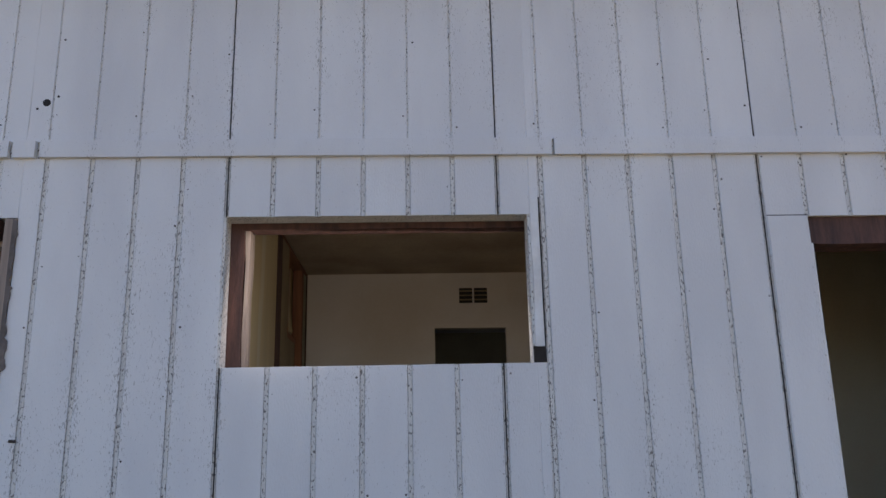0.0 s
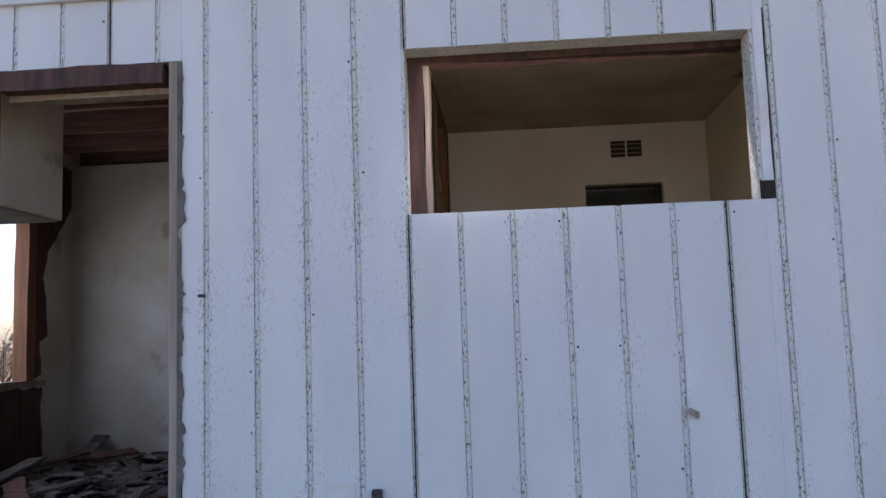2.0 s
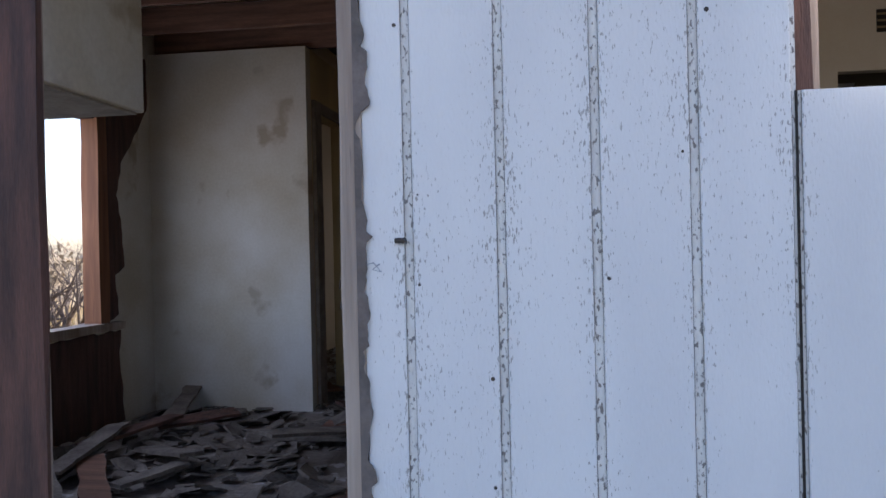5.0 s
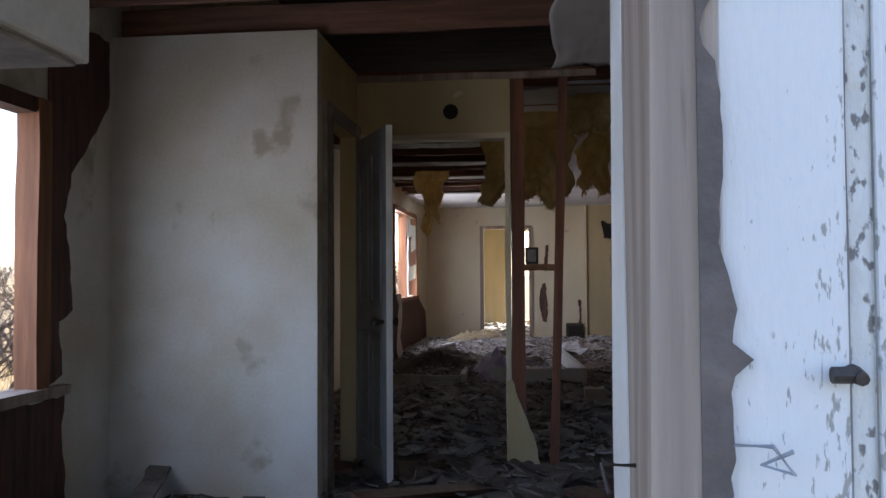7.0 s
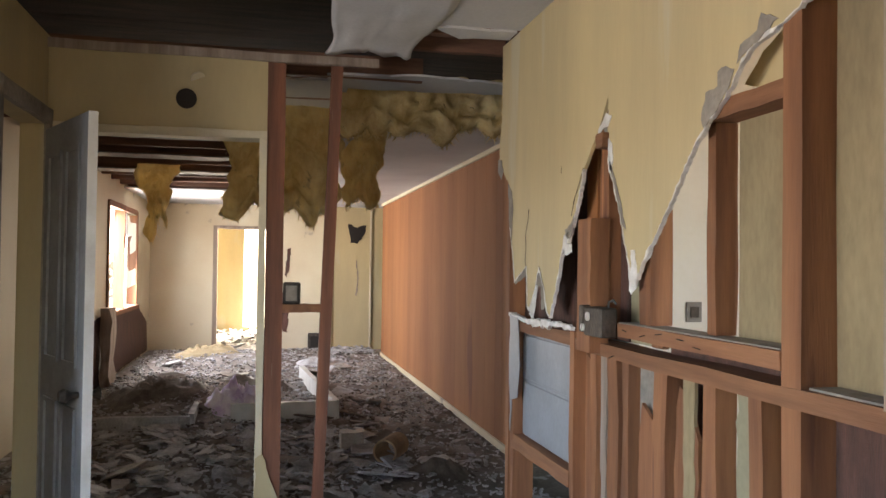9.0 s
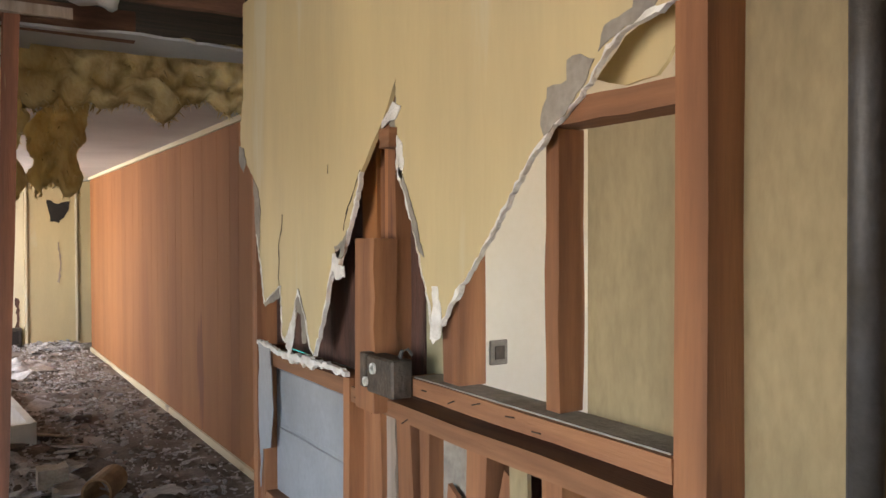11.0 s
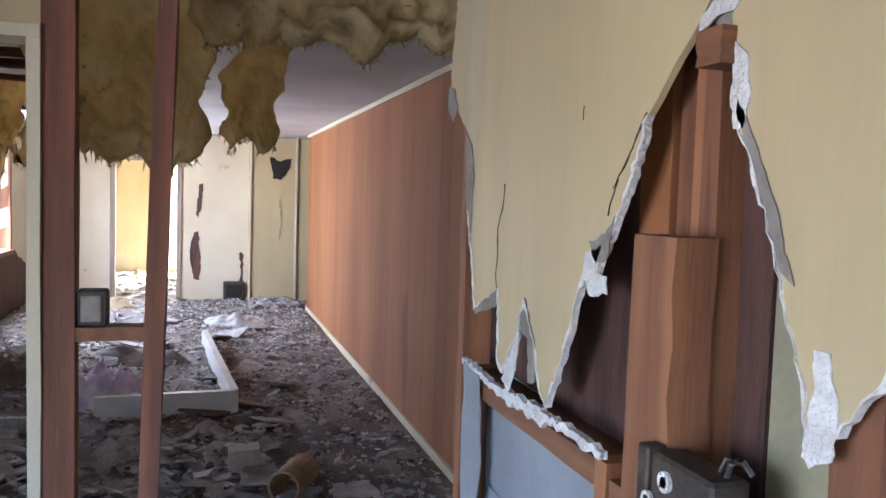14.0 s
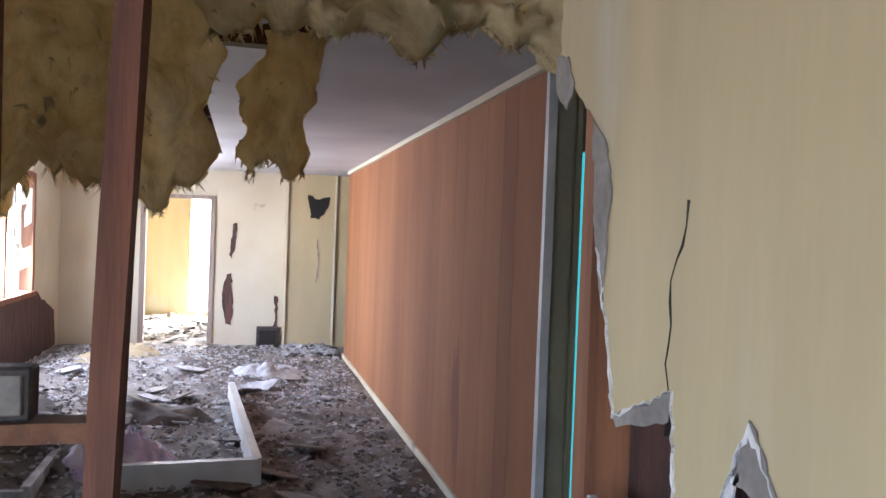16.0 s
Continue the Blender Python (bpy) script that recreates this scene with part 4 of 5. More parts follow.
# panelling boards and their trims
y = 9.62
k = 0
while y < 16.64:
    w = (0.41, 0.2, 0.305, 0.41, 0.25)[k % 5]
    y1 = min(y + w, 16.65)
    part("panel_board", bx(-0.212, -0.2005, y + 0.002, y1 - 0.002, 0.02, 2.36), M_PANEL, panel_wall)
    y, k = y1, k + 1
timber("end_trim", (-0.235, -0.195, 9.56, 9.598, 0, 2.38), M_WHITEPAINT, panel_wall, label="white painted end trim")
part("end_face", bx(-0.1945, -0.1, 9.588, 9.599, 0, 2.38), M_GREEN, panel_wall, "olive board closing the panelling")
timber("top_trim", (-0.235, -0.2, 9.6, 16.65, 2.355, 2.395), M_CREAM, panel_wall, axis=1)
timber("base_trim", (-0.232, -0.213, 9.6, 16.65, 0.0, 0.055), M_CREAM, panel_wall, axis=1, jag=0.004)
timber("hall_trim", (-0.09, -0.066, 9.575, 9.599, 0, 2.3), M_GREEN, panel_wall)
# the pane emits faintly in place of daylight; the hall behind is dark
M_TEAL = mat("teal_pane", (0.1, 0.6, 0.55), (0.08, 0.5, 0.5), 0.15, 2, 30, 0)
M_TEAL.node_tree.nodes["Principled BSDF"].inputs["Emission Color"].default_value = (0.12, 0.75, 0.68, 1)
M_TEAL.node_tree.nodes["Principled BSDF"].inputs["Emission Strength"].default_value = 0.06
tagged(link_mesh("hall_window", bx(-0.055, 0.1, 9.64, 9.65, 0.3, 2.0), M_TEAL), "teal tinted window pane, its own glow standing in for daylight", "window")

# ---- hanging insulation ----
def hanging(name, x0, x1, y, z0, z1, label, ragged=0.2, thick=0.1, along_y=False, seed=0.0, sag=0.0, taper=0.0, lean=0.0):
    """A torn fibreglass batt hanging down, lumpy, with a ragged foot."""
    bm = bmesh.new()
    nu, nv = max(10, int((x1 - x0) / 0.025)), max(12, int((z1 - z0) / 0.025))
    grids = []
    for side in (-1, 1):
        rows = []
        for j in range(nv + 1):
            row = []
            for i in range(nu + 1):
                u, v = i / nu, j / nv
                q = Vector((u * 5 * (x1 - x0) + seed, v * 4, side * 3.3 + seed))
                foot = z0 + ragged * (noise.noise(Vector((u * 9 * (x1 - x0) + seed, 0.5, 1))) * 0.9 + noise.noise(Vector((u * 28 * (x1 - x0), seed, 2))) * 0.3)
                z = z1 + (foot - z1) * v
                bulge = math.sin(math.pi * u) ** 0.5 * (0.35 + 0.75 * v) * (1 - v ** 5) ** 0.5 * thick
                off = side * bulge * (0.75 + 0.9 * noise.noise(q) + 0.55 * noise.noise(q * 2.6) + 0.36 * noise.noise(q * 6) + 0.2 * noise.noise(q * 14))
                edge = (0.3 * noise.noise(Vector((v * 3.1, seed + 4 * u, 0.5))) + 0.12 * noise.noise(Vector((v * 9, seed + 8 * u, 3.5)))) * (x1 - x0 if x1 - x0 < 0.4 else 0.3) * (2 * u - 1) ** 2
                a, b = x0 + (x1 - x0) * (0.5 + (u - 0.5) * (1 - taper * v)) + edge + lean * v, y + off + sag * v
                row.append(bm.verts.new((b, a, z) if along_y else (a, b, z)))
            rows.append(row)
        grids.append(rows)
        for j in range(nv):
            for i in range(nu):
                bm.faces.new((rows[j][i], rows[j][i + 1], rows[j + 1][i + 1], rows[j + 1][i]))
    f, b = grids
    for i in range(nu):
        bm.faces.new((f[nv][i], f[nv][i + 1], b[nv][i + 1], b[nv][i]))
    for j in range(nv):
        bm.faces.new((f[j][0], f[j + 1][0], b[j + 1][0], b[j][0]))
        bm.faces.new((f[j][nu], f[j + 1][nu], b[j + 1][nu], b[j][nu]))
    foot_pts = [v.co.copy() for g in grids for v in g[nv]] + [v.co.copy() for g in grids for v in random.sample([w for r in g for w in r], 40)]
    batt = thing(name, (x0, y, z0) if not along_y else (y, x0, z0), label, "insulation", "hanging insulation")
    part("batt", bm, M_INSUL, batt, smooth=True)
    bm = bmesh.new()
    for p in foot_pts:
        for _ in range(3):
            d = Vector((random.uniform(-1, 1), random.uniform(-1, 1), random.uniform(-1.6, 0.1))) * random.uniform(0.01, 0.035)
            s = random.uniform(0.003, 0.009)
            vs = [bm.verts.new(p + Vector((random.uniform(-s, s), random.uniform(-s, s), random.uniform(-s, s)))) for _ in range(3)]
            t = bm.verts.new(p + d)
            for a in range(3):
                bm.faces.new((vs[a], vs[(a + 1) % 3], t))
    tagged(part("loose_fibres", bm, M_FUZZ, batt), kind="stuff")
    return batt


hanging("insulation_batt", -2.28, -1.56, 8.95, 1.72, 2.37, "large torn curtain of yellow fibreglass insulation", 0.2, 0.2, seed=2.0, taper=0.12)
hanging("insulation_batt", -1.48, -1.14, 9.7, 1.85, 2.42, "narrow hanging strand of dirty yellow insulation", 0.12, 0.12, seed=7.0, sag=-0.15, taper=0.45, lean=-0.1)
hanging("insulation_batt", -1.65, -0.2, 8.75, 2.2, 2.55, "sagging roll of dirty fibreglass under the ceiling", 0.1, 0.24, seed=11.0)
hanging("insulation_batt", -3.3, -2.95, 12.6, 1.75, 2.42, "clump of brown insulation hanging near window", 0.2, 0.16, seed=17.0, taper=0.5, lean=0.04)

# ceiling board broken at its edge
brk = tagged(new("ceiling_scraps"), "broken ceiling board pieces around the hole", "ceiling board")
brk.location = (-1.4, 7.5, 2.42)
for pts in ([(-2.25, 8.5), (-1.6, 8.42), (-1.55, 9.25), (-2.2, 9.3)], [(-1.36, 7.3), (-0.98, 7.3), (-0.98, 7.42), (-1.2, 7.46)], [(-1.72, 8.3), (-1.2, 8.2), (-0.3, 8.3), (-0.3, 8.5), (-1.7, 8.6)], [(-1.8, 9.2), (-1.55, 9.0), (-1.5, 9.25), (-1.7, 9.5)]):
    tilt = random.uniform(-0.03, 0.0)
    part("board_piece", sheet(jagged(pts, 0.06, 0.02, True), lambda u, v, w: (u, v, 2.43 + w + tilt * (v - pts[0][1])), 0.012), M_CEIL, brk)

bm = bmesh.new()
rows = []
for j in range(23):
    v = j / 22
    row = []
    for i in range(19):
        u = i / 18
        x = -1.78 + 0.45 * u + 0.07 * noise.noise(Vector((u * 3, v * 3, 1.3))) - 0.05 * v * (u - 0.5)
        y = 6.55 + 1.15 * v + 0.12 * noise.noise(Vector((u * 4, 2.2, v))) * v
        fold = 0.018 * noise.noise(Vector((u * 5, v * 6, 4))) + 0.006 * noise.noise(Vector((u * 13, v * 14, 7)))
        row.append(bm.verts.new((x, y, 2.434 - 0.13 * max(0, v - 0.55) ** 1.4 + fold * min(1, v * 1.3))))
    rows.append(row)
for r0, r1 in zip(rows, rows[1:]):
    for i in range(18):
        bm.faces.new((r0[i], r0[i + 1], r1[i + 1], r1[i]))
geom = bmesh.ops.extrude_face_region(bm, geom=bm.faces[:])
bmesh.ops.translate(bm, verts=[g for g in geom["geom"] if isinstance(g, bmesh.types.BMVert)], vec=(0, 0, 0.01))
part("crumpled_board", bm, M_CEIL, brk, "crumpled drooping flap of ceiling board", smooth=True)
for y in (7.46, 7.74):
    timber("short_joist", (-1.6, -0.9, y, y + 0.04, 2.45, 2.62), M_JOIST, brk, axis=0, jag=0.004)

# ---- things on the floor ----
def floor_z(x, y):
    base = 0.02 + 0.05 * max(0, noise.noise(Vector((x * 1.3, y * 1.3, 4)))) + 0.03 * noise.noise(Vector((x * 4, y * 4, 9)))
    ridge = 0.16 * math.exp(-((x + 2.9) ** 2) / 0.5 - ((y - 12.6) ** 2) / 1.6) + 0.14 * math.exp(-((x + 2.6) ** 2) / 0.6 - ((y - 15.9) ** 2) / 0.5)
    return max(0.005, base + ridge)


bm = bmesh.new()
NX, NY = 60, 200
gx = [-3.84 + 3.6 * i / NX for i in range(NX + 1)]
gy = [7.95 + 9.8 * j / NY for j in range(NY + 1)]
vv = [[bm.verts.new((x, y, floor_z(x, y) - (0.012 if 0 < i < NX else 0.03))) for i, x in enumerate(gx)] for y in gy]
for j in range(NY):
    for i in range(NX):
        bm.faces.new((vv[j][i], vv[j][i + 1], vv[j + 1][i + 1], vv[j + 1][i]))
tagged(link_mesh("rubble_bed", bm, M_FLOOR), "uneven bed of grey dust and plaster crumbs", "rubble", kind="stuff")


def flakes(name, n, region, sizes, material, label, lift=0.0, ground=floor_z):
    verts, faces = [], []
    for _ in range(n):
        x, y = random.uniform(region[0], region[1]), random.uniform(region[2], region[3])
        s = random.uniform(*sizes) * random.choice((0.6, 1, 1, 1.5))
        rot = Euler((random.gauss(0, 0.25), random.gauss(0, 0.25), random.uniform(0, 6.3))).to_matrix()
        c = Vector((x, y, ground(x, y) + random.uniform(0.0, 0.012) + lift))
        k = random.randint(4, 6)
        ring = [rot @ Vector((math.cos(math.tau * (i + random.uniform(-0.3, 0.3)) / k) * s * random.uniform(0.6, 1), math.sin(math.tau * i / k) * s * random.uniform(0.3, 0.9), 0)) for i in range(k)]
        th = rot @ Vector((0, 0, random.uniform(0.004, 0.014)))
        b = len(verts)
        verts += [tuple(c + r) for r in ring] + [tuple(c + r * 0.93 + th) for r in ring]
        faces.append(tuple(b + k + i for i in range(k)))
        faces += [(b + i, b + (i + 1) % k, b + k + (i + 1) % k, b + k + i) for i in range(k)]
    me = bpy.data.meshes.new(name)
    me.from_pydata(verts, [], faces)
    me.materials.append(material)
    return tagged(new(name, me), label, "debris", kind="stuff")


LIV = (-3.7, -0.3, 8.0, 17.6)
flakes("plaster_crumbs", 6500, LIV, (0.006, 0.032), M_DEBRIS_L, "pale plaster crumbs strewn over the floor")
flakes("dark_crumbs", 3000, LIV, (0.01, 0.034), M_DEBRIS_D, "dark wood and dirt crumbs over the floor")
flakes("near_scraps", 600, (-3.3, -1.05, 8.0, 11.0), (0.04, 0.1), M_DEBRIS_L, "larger plaster flakes in the passage", 0.004)
flat0 = lambda x, y: 0.004
flakes("entry_scraps", 700, (-4.0, -1.1, 3.7, 7.9), (0.04, 0.14), M_DEBRIS_D, "dark boards and scraps on the entry floor", 0.004, flat0)
flakes("entry_crumbs", 500, (-4.0, -1.1, 3.7, 7.9), (0.02, 0.08), M_DEBRIS_D, "dirty plaster scraps on the entry floor", 0.008, flat0)
flakes("back_room_rubble", 700, (-3.6, -0.4, 18.0, 21.3), (0.03, 0.16), M_DEBRIS_L, "pale rubble on the back room floor", 0.02, flat0)
flakes("alcove_crumbs", 160, (-1.0, -0.3, 16.6, 17.5), (0.02, 0.07), M_DEBRIS_L, "plaster lumps below the cracked wall", 0.02)

for i in range(46):
    x, y = random.uniform(-3.4, -0.5), random.uniform(8.2, 15.5)
    s = random.uniform(0.09, 0.24)
    pts = jagged([(-s, -s * 0.5), (s * 0.8, -s * 0.6), (s, s * 0.3), (0, s * 0.6), (-s * 0.7, s * 0.5)], 0.05, 0.012, True)
    rot = Euler((random.gauss(0, 0.16), random.gauss(0, 0.16), random.uniform(0, 6.3))).to_matrix()
    zf = floor_z(x, y) + 0.01
    bm = sheet(pts, lambda u, v, w: rot @ Vector((u, v, w)) + Vector((x, y, zf)), 0.012)
    tagged(link_mesh("plaster_slab", bm, random.choice((M_DEBRIS_L, M_DEBRIS_L, M_DEBRIS_D, M_TORNPAPER))), "broken slab of wallboard lying on the rubble", "wallboard slab", "slabs on the floor")
for i in range(26):
    x, y = random.uniform(-3.8, -1.3), random.uniform(4.3, 7.5)
    s, a = random.uniform(0.15, 0.45), random.uniform(0, 3.1)
    rot = Euler((random.gauss(0, 0.08), random.gauss(0, 0.12), a)).to_matrix()
    zf = 0.03 + 0.012 * (i % 8)
    bm = sheet(jagged([(-s, -0.06), (s, -0.05), (s * 0.95, 0.07), (-s, 0.06)], 0.08, 0.01, True), lambda u, v, w: rot @ Vector((u, v, w)) + Vector((x, y, zf)), 0.018)
    tagged(link_mesh("loose_board", bm, random.choice((M_DARKWOOD, M_JOIST, M_DEBRIS_D, M_DEBRIS_D))), "loose dark board fallen on the entry floor", "board", "boards on the entry floor")

pipe = thing("clay_pipe", (-1.15, 9.7, 0.03), "short tan clay flue pipe lying on its side", "pipe")
bm = bmesh.new()
u, w = Vector((0.906, -0.423, 0)), Vector((0, 0, 1))
c0, c1 = Vector((-1.2, 9.52, 0.13)), Vector((-1.06, 9.82, 0.12))
prof = [(0, 0.085), (1, 0.085), (1, 0.072), (0, 0.072)]
rings = [[bm.verts.new(c0.lerp(c1, s) + (u * math.cos(a) + w * math.sin(a)) * r) for a in [math.tau * k / 20 for k in range(20)]] for s, r in prof]
for i in range(4):
    for k in range(20):
        bm.faces.new((rings[i][k], rings[i][(k + 1) % 20], rings[(i + 1) % 4][(k + 1) % 20], rings[(i + 1) % 4][k]))
part("tube", bm, M_CLAY, pipe, smooth=False)

blk = bmesh.new()
rough_box(blk, -1.45, -1.28, 10.05, 10.2, 0.04, 0.16, 3, 0.008, 0)
tagged(link_mesh("concrete_block", blk, M_BRICK), "pale chipped block lying in the rubble", "block")

fr = thing("wooden_frame", (-2.0, 12.5, 0.05), "white painted wooden frame lying on the floor", "frame")
for a, b in (((-1.57, 14.0), (-1.37, 11.4)), ((-2.3, 11.33), (-1.37, 11.4))):
    bm = bmesh.new()
    a, b = Vector((*a, 0.1)), Vector((*b, 0.1))
    dd = (b - a).normalized()
    nn = Vector((-dd.y, dd.x, 0)) * 0.028
    up = Vector((0, 0, 0.085))
    vs = [bm.verts.new(p) for p in (a - nn - up, a + nn - up, a + nn + up, a - nn + up, b - nn - up, b + nn - up, b + nn + up, b - nn + up)]
    for q in ((0, 1, 2, 3), (4, 7, 6, 5), (0, 4, 5, 1), (1, 5, 6, 2), (2, 6, 7, 3), (3, 7, 4, 0)):
        bm.faces.new([vs[i] for i in q])
    part("rail", bm, M_WHITEPAINT, fr)
fr2 = thing("wooden_frame", (-3.0, 11.4, 0.05), "grey painted wooden frame edge among the rubble", "frame")
timber("rail", (-3.35, -2.62, 11.05, 11.1, 0.02, 0.14), M_DEBRIS_L, fr2, axis=0, jag=0.006)
timber("rail", (-2.64, -2.59, 11.1, 12.6, 0.02, 0.15), M_DEBRIS_L, fr2, axis=1, jag=0.006)


def heap(name, cx, cy, rx, ry, h, material, label, category, seed, folds=4.0):
    bm = bmesh.new()
    n, m = 40, 26
    rows = []
    for j in range(m + 1):
        row = []
        for i in range(n):
            a, r = math.tau * i / n, j / m
            rr = r * (0.8 + 0.3 * noise.noise(Vector((math.cos(a) * 1.5, math.sin(a) * 1.5, seed))))
            x, y = cx + rx * rr * math.cos(a), cy + ry * rr * math.sin(a)
            q = Vector((x * folds, y * folds, seed))
            z = h * (1 - r ** 2) * (0.65 + 0.9 * abs(noise.noise(q)) + 0.4 * noise.noise(q * 2.7))
            row.append(bm.verts.new((x, y, floor_z(x, y) - 0.01 + max(0, z))))
        rows.append(row)
    for r0, r1 in zip(rows, rows[1:]):
        for i in range(n):
            bm.faces.new((r0[i], r0[(i + 1) % n], r1[(i + 1) % n], r1[i]))
    bmesh.ops.remove_doubles(bm, verts=bm.verts, dist=1e-5)
    return tagged(link_mesh(name, bm, material, smooth=True), label, category)


heap("cloth", -2.2, 11.75, 0.46, 0.38, 0.25, M_CLOTH, "crumpled lilac and white cloth on the floor", "cloth", 3.0, 10.0)
heap("dark_blanket", -2.2, 13.2, 0.6, 0.45, 0.12, M_DEBRIS_D, "dark crumpled mat inside the fallen frame", "mat", 5.0, 3.0)
heap("fallen_insulation", -2.85, 16.0, 0.7, 0.45, 0.12, M_PAPER, "heap of fallen yellow insulation on the floor", "insulation", 8.0, 9.0)
heap("rubble", -3.1, 12.2, 0.6, 0.8, 0.13, M_DEBRIS_D, "dark heap of rubble beside the frame", "rubble heap", 9.0, 9.0)
heap("rubble", -1.2, 15.4, 0.5, 0.4, 0.12, M_DEBRIS_L, "low heap of grey plaster rubble", "rubble heap", 12.0, 7.0)
heap("dark_rag", -0.85, 9.3, 0.3, 0.25, 0.1, M_DEBRIS_D, "dark rag lying by the partition foot", "rag", 14.0, 6.0)

# ---- land outside ----
def bare_shrub(x, y, height, seed):
    rnd = random.Random(seed)
    tree = thing("bare_shrub", (x, y, GZ), "leafless grey-brown thorn shrub in dry grass", "shrub", "shrubs outside")
    bm = bmesh.new()

    def grow(p, d, length, r, depth):
        pts, rad = [p], [r]
        for s in range(3):
            d = (d + Vector((rnd.gauss(0, 0.22), rnd.gauss(0, 0.22), rnd.gauss(0.03, 0.14)))).normalized()
            pts.append(pts[-1] + d * length / 3)
            rad.append(r * (1 - 0.22 * (s + 1)))
        tube(bm, pts, rad, 5 if depth > 1 else 3)
        if depth:
            for _ in range(rnd.randint(3, 4)):
                k = rnd.randint(1, 3)
                dd = (d + Vector((rnd.gauss(0, 0.7), rnd.gauss(0, 0.7), rnd.gauss(0.1, 0.4)))).normalized()
                grow(pts[k], dd, length * rnd.uniform(0.5, 0.8), rad[k] * 0.62, depth - 1)
    for _ in range(rnd.randint(2, 4)):
        grow(Vector((x + rnd.gauss(0, 0.1), y + rnd.gauss(0, 0.1), GZ - 0.05)), Vector((rnd.gauss(0, 0.35), rnd.gauss(0, 0.35), 1)).normalized(), height * 0.4, height * 0.018, 4)
    part("crown", bm, M_BARK, tree)


for i, (x, y, h) in enumerate(((-9.0, 12.8, 3.3), (-10.6, 15.6, 3.6), (-8.6, 11.6, 2.2), (-13.0, 12.0, 2.3), (-17.0, 20.0, 3.6), (-8.5, 8.0, 2.0), (-19.0, 27.0, 3.4), (-12.5, 27.0, 3.0))):
    bare_shrub(x, y, h, 40 + i)
verts, faces = [], []
for i in range(9000):
    x, y = -4.8 - 16 * random.random() ** 1.5, random.uniform(3, 24)
    h, a = random.uniform(0.15, 0.5), random.uniform(0, 6.3)
    b = len(verts)
    dx, dy = 0.012 * math.cos(a), 0.012 * math.sin(a)
    verts += [(x - dx, y - dy, GZ), (x + dx, y + dy, GZ), (x + random.gauss(0, 0.1), y + random.gauss(0, 0.1), GZ + h)]
    faces.append((b, b + 1, b + 2))
me = bpy.data.meshes.new("dry_grass")
me.from_pydata(verts, [], faces)
me.materials.append(M_GRASS)
tagged(new("dry_grass", me), "tall dry golden grass beside the house", "grass", kind="stuff")
verts, faces = [], []
for i in range(9000):
    a = random.uniform(radians(100), radians(250))
    r = random.uniform(38, 70)
    cx, cy = r * math.cos(a), 8 + r * math.sin(a)
    hmax = 2.2 + 1.6 * noise.noise(Vector((a * 9, 0, 0)))
    p = Vector((cx, cy, GZ + random.uniform(0, 1) ** 1.3 * max(0.8, hmax)))
    b = len(verts)
    verts += [tuple(p + Vector((random.gauss(0, 0.2), random.gauss(0, 0.2), random.gauss(0, 0.22)))) for _ in range(3)]
    faces.append((b, b + 1, b + 2))
me = bpy.data.meshes.new("far_scrub")
me.from_pydata(verts, [], faces)
me.materials.append(M_TWIG)
tagged(new("far_scrub", me), "distant belt of brown bare scrub", "scrub", kind="stuff")

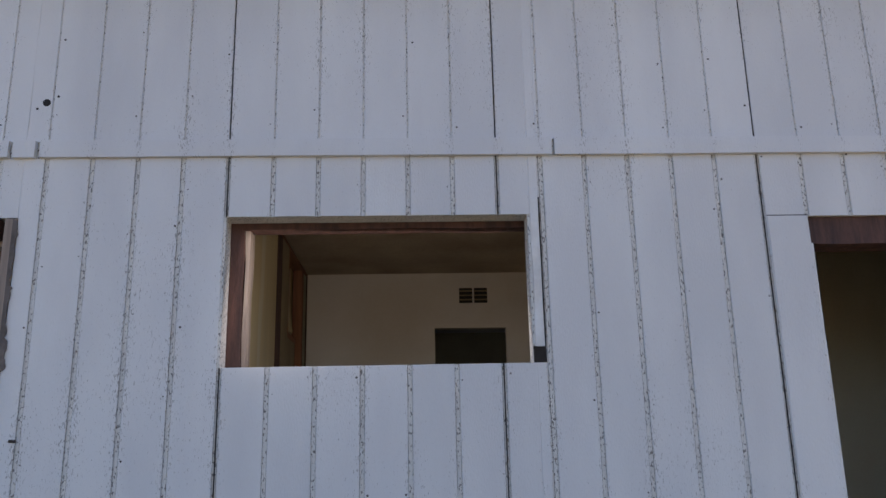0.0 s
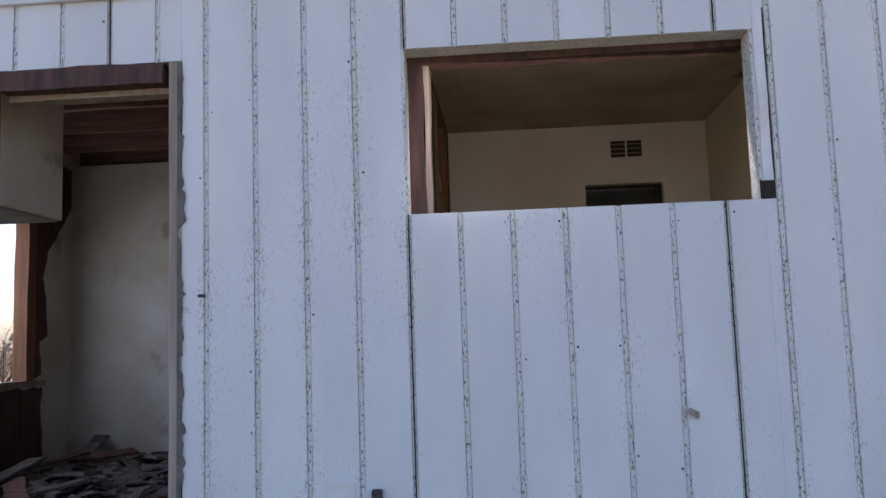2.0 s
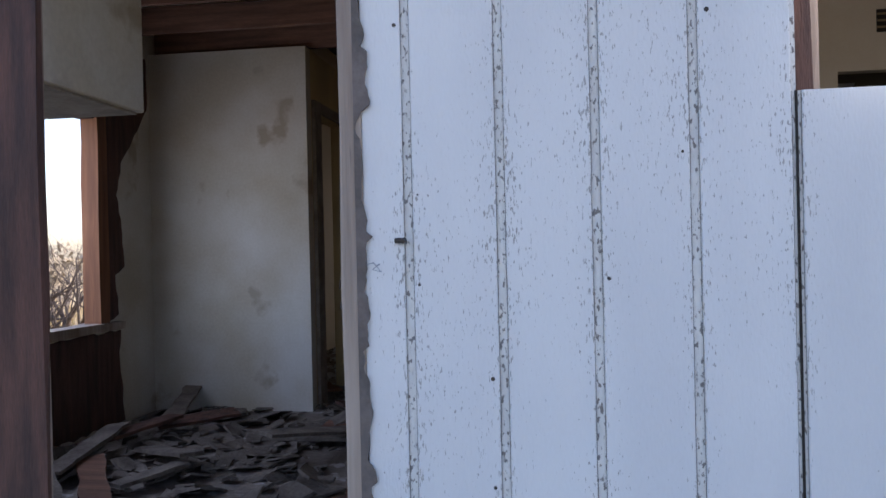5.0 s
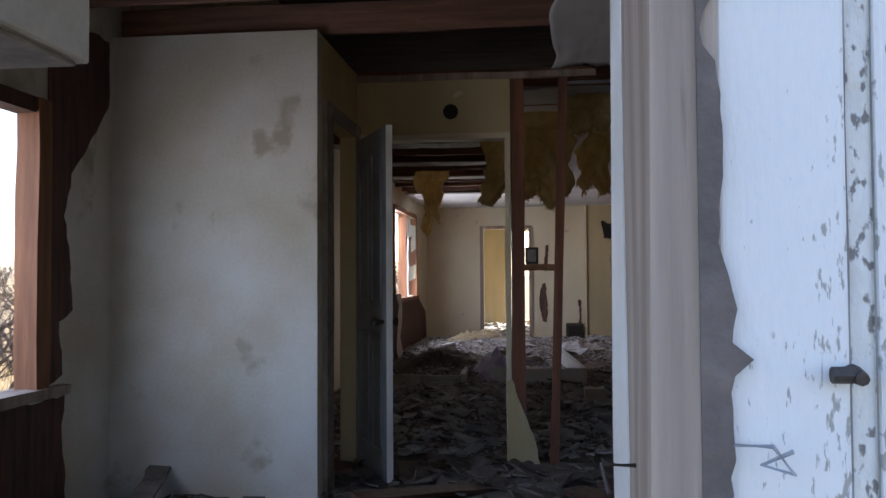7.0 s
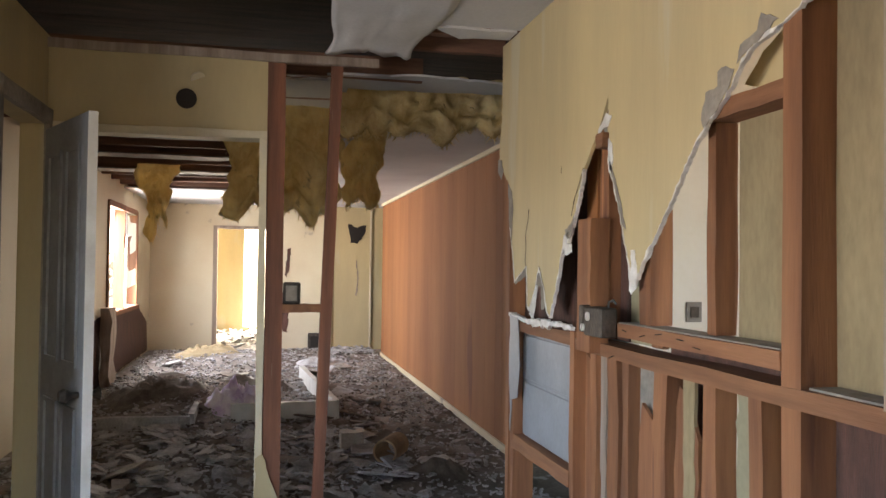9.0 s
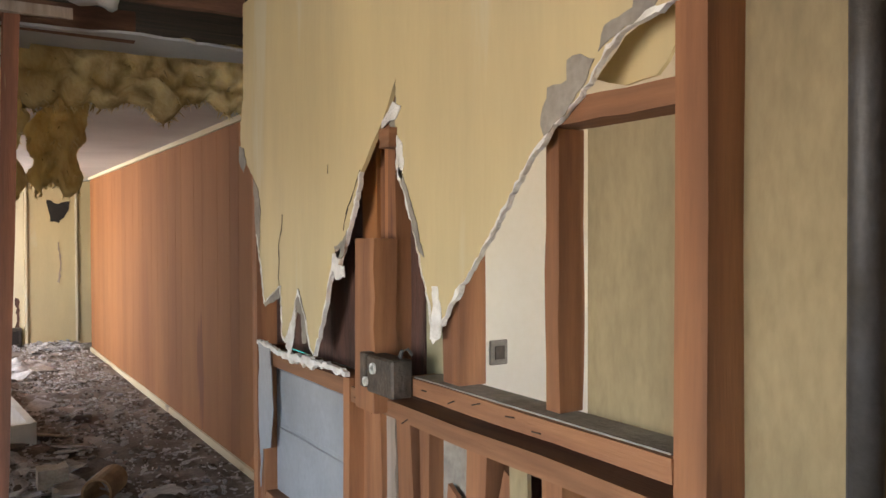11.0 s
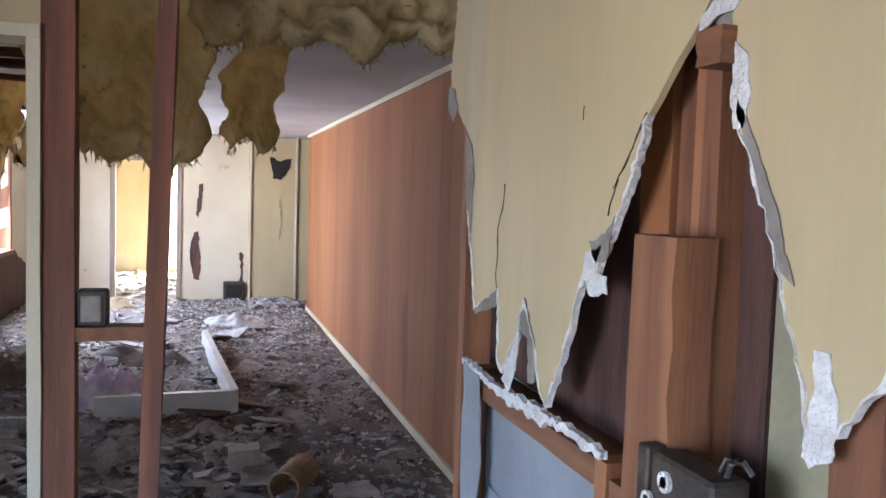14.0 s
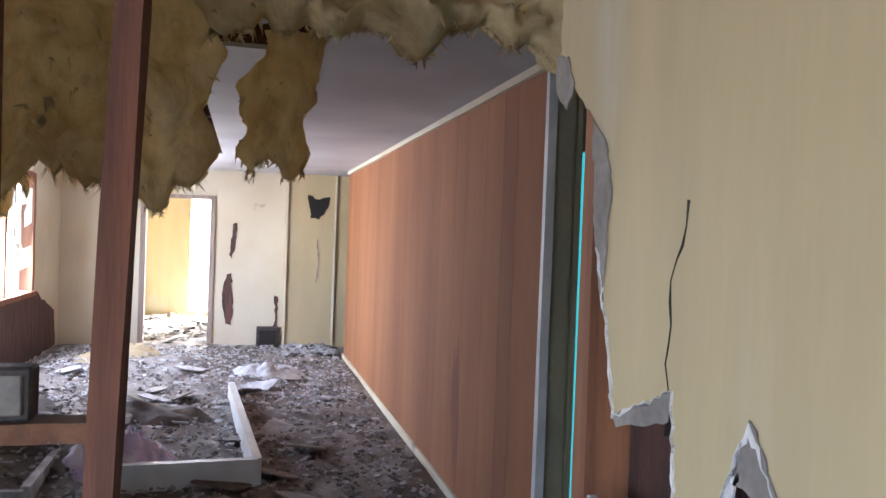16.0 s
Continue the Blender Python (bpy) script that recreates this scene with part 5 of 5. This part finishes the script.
# ---- siding boards ----
HOLES = [(DOOR[0], -1.762, -1, 2.055), (WIN[0], 0.555, 1.38, 1.45), (WIN[0], 0.512, 1.44, 2.05), (RDOOR[0], RDOOR[1], -1, 2.03)]
for z0, z1, groove in ((-0.18, 2.3315, 0.0105), (2.4125, 3.5, 0.0035)):
    for k in range(-17, 25):
        a, b = max(-4.2, -0.85 + 0.203 * k + groove), min(4.2, -0.85 + 0.203 * (k + 1) - groove)
        if b - a < 0.02:
            continue
        for p, q, c, d in wall_boxes(a, b, z0, z1, [(max(a, h[0]), min(b, h[1]), h[2], h[3]) for h in HOLES if h[0] < b and h[1] > a]):
            if q - p < 0.006:
                continue
            bm = bmesh.new()
            n = max(2, int((d - c) / 0.12))
            prof = []
            for s in range(n + 1):
                z = c + (d - c) * s / n
                j0 = 0.0012 * noise.noise(Vector((p * 9, z * 6, 1))) + (0.006 * noise.noise(Vector((1, z * 14, 3))) if abs(p + 1.762) < 0.01 else 0)
                j1 = 0.0012 * noise.noise(Vector((q * 9, z * 6, 2)))
                prof.append([bm.verts.new((p + j0, 3.5067, z)), bm.verts.new((p + j0, 3.502, z)), bm.verts.new((p + j0 + 0.003, 3.5, z)), bm.verts.new((q + j1 - 0.003, 3.5, z)), bm.verts.new((q + j1, 3.502, z)), bm.verts.new((q + j1, 3.5067, z))])
            for r0, r1 in zip(prof, prof[1:]):
                for i in range(5):
                    bm.faces.new((r0[i], r0[i + 1], r1[i + 1], r1[i]))
            bm.faces.new(prof[0])
            bm.faces.new(prof[-1])
            part("siding_board", bm, M_SIDING, front)
# thin dark strips draw the shadow that the shallow grooves don't cast
for k in range(-16, 25):
    x = -0.85 + 0.203 * k
    for off, wd in ((-0.0098, 0.0015), (0.0092, 0.0008)):
        for a, b, c, d in wall_boxes(x - 0.01, x + 0.01, -0.18, 2.3315, [(x - 0.01, x + 0.01, h[2], h[3]) for h in HOLES if h[0] - 0.012 < x < h[1] + 0.012]):
            bm = bmesh.new()
            n = max(2, int((d - c) / 0.05))
            rows = []
            for s in range(n + 1):
                z = c + (d - c) * s / n
                j = 0.0012 * noise.noise(Vector((x * 5 + off * 900, z * 9, 4)))
                w = wd * (0.7 + 0.9 * abs(noise.noise(Vector((x * 7, z * 16, off * 300)))))
                rows.append((bm.verts.new((x + off + j - w, 3.5045, z)), bm.verts.new((x + off + j + w, 3.5045, z))))
            for r0, r1 in zip(rows, rows[1:]):
                bm.faces.new((r0[0], r0[1], r1[1], r1[0]))
            part("groove_line", bm, M_EDGESHADE, front)
for k in range(-12, 25, 6):
    x = -0.85 + 0.203 * k
    for a, b, c, d in wall_boxes(x - 0.0025, x + 0.0025, -0.18, 3.4, [(x - 0.0025, x + 0.0025, h[2], h[3]) for h in HOLES if h[0] - 0.01 < x < h[1] + 0.01]):
        part("panel_joint", bx(a, b, 3.503, 3.5068, c, d), M_DARKGAP, front)
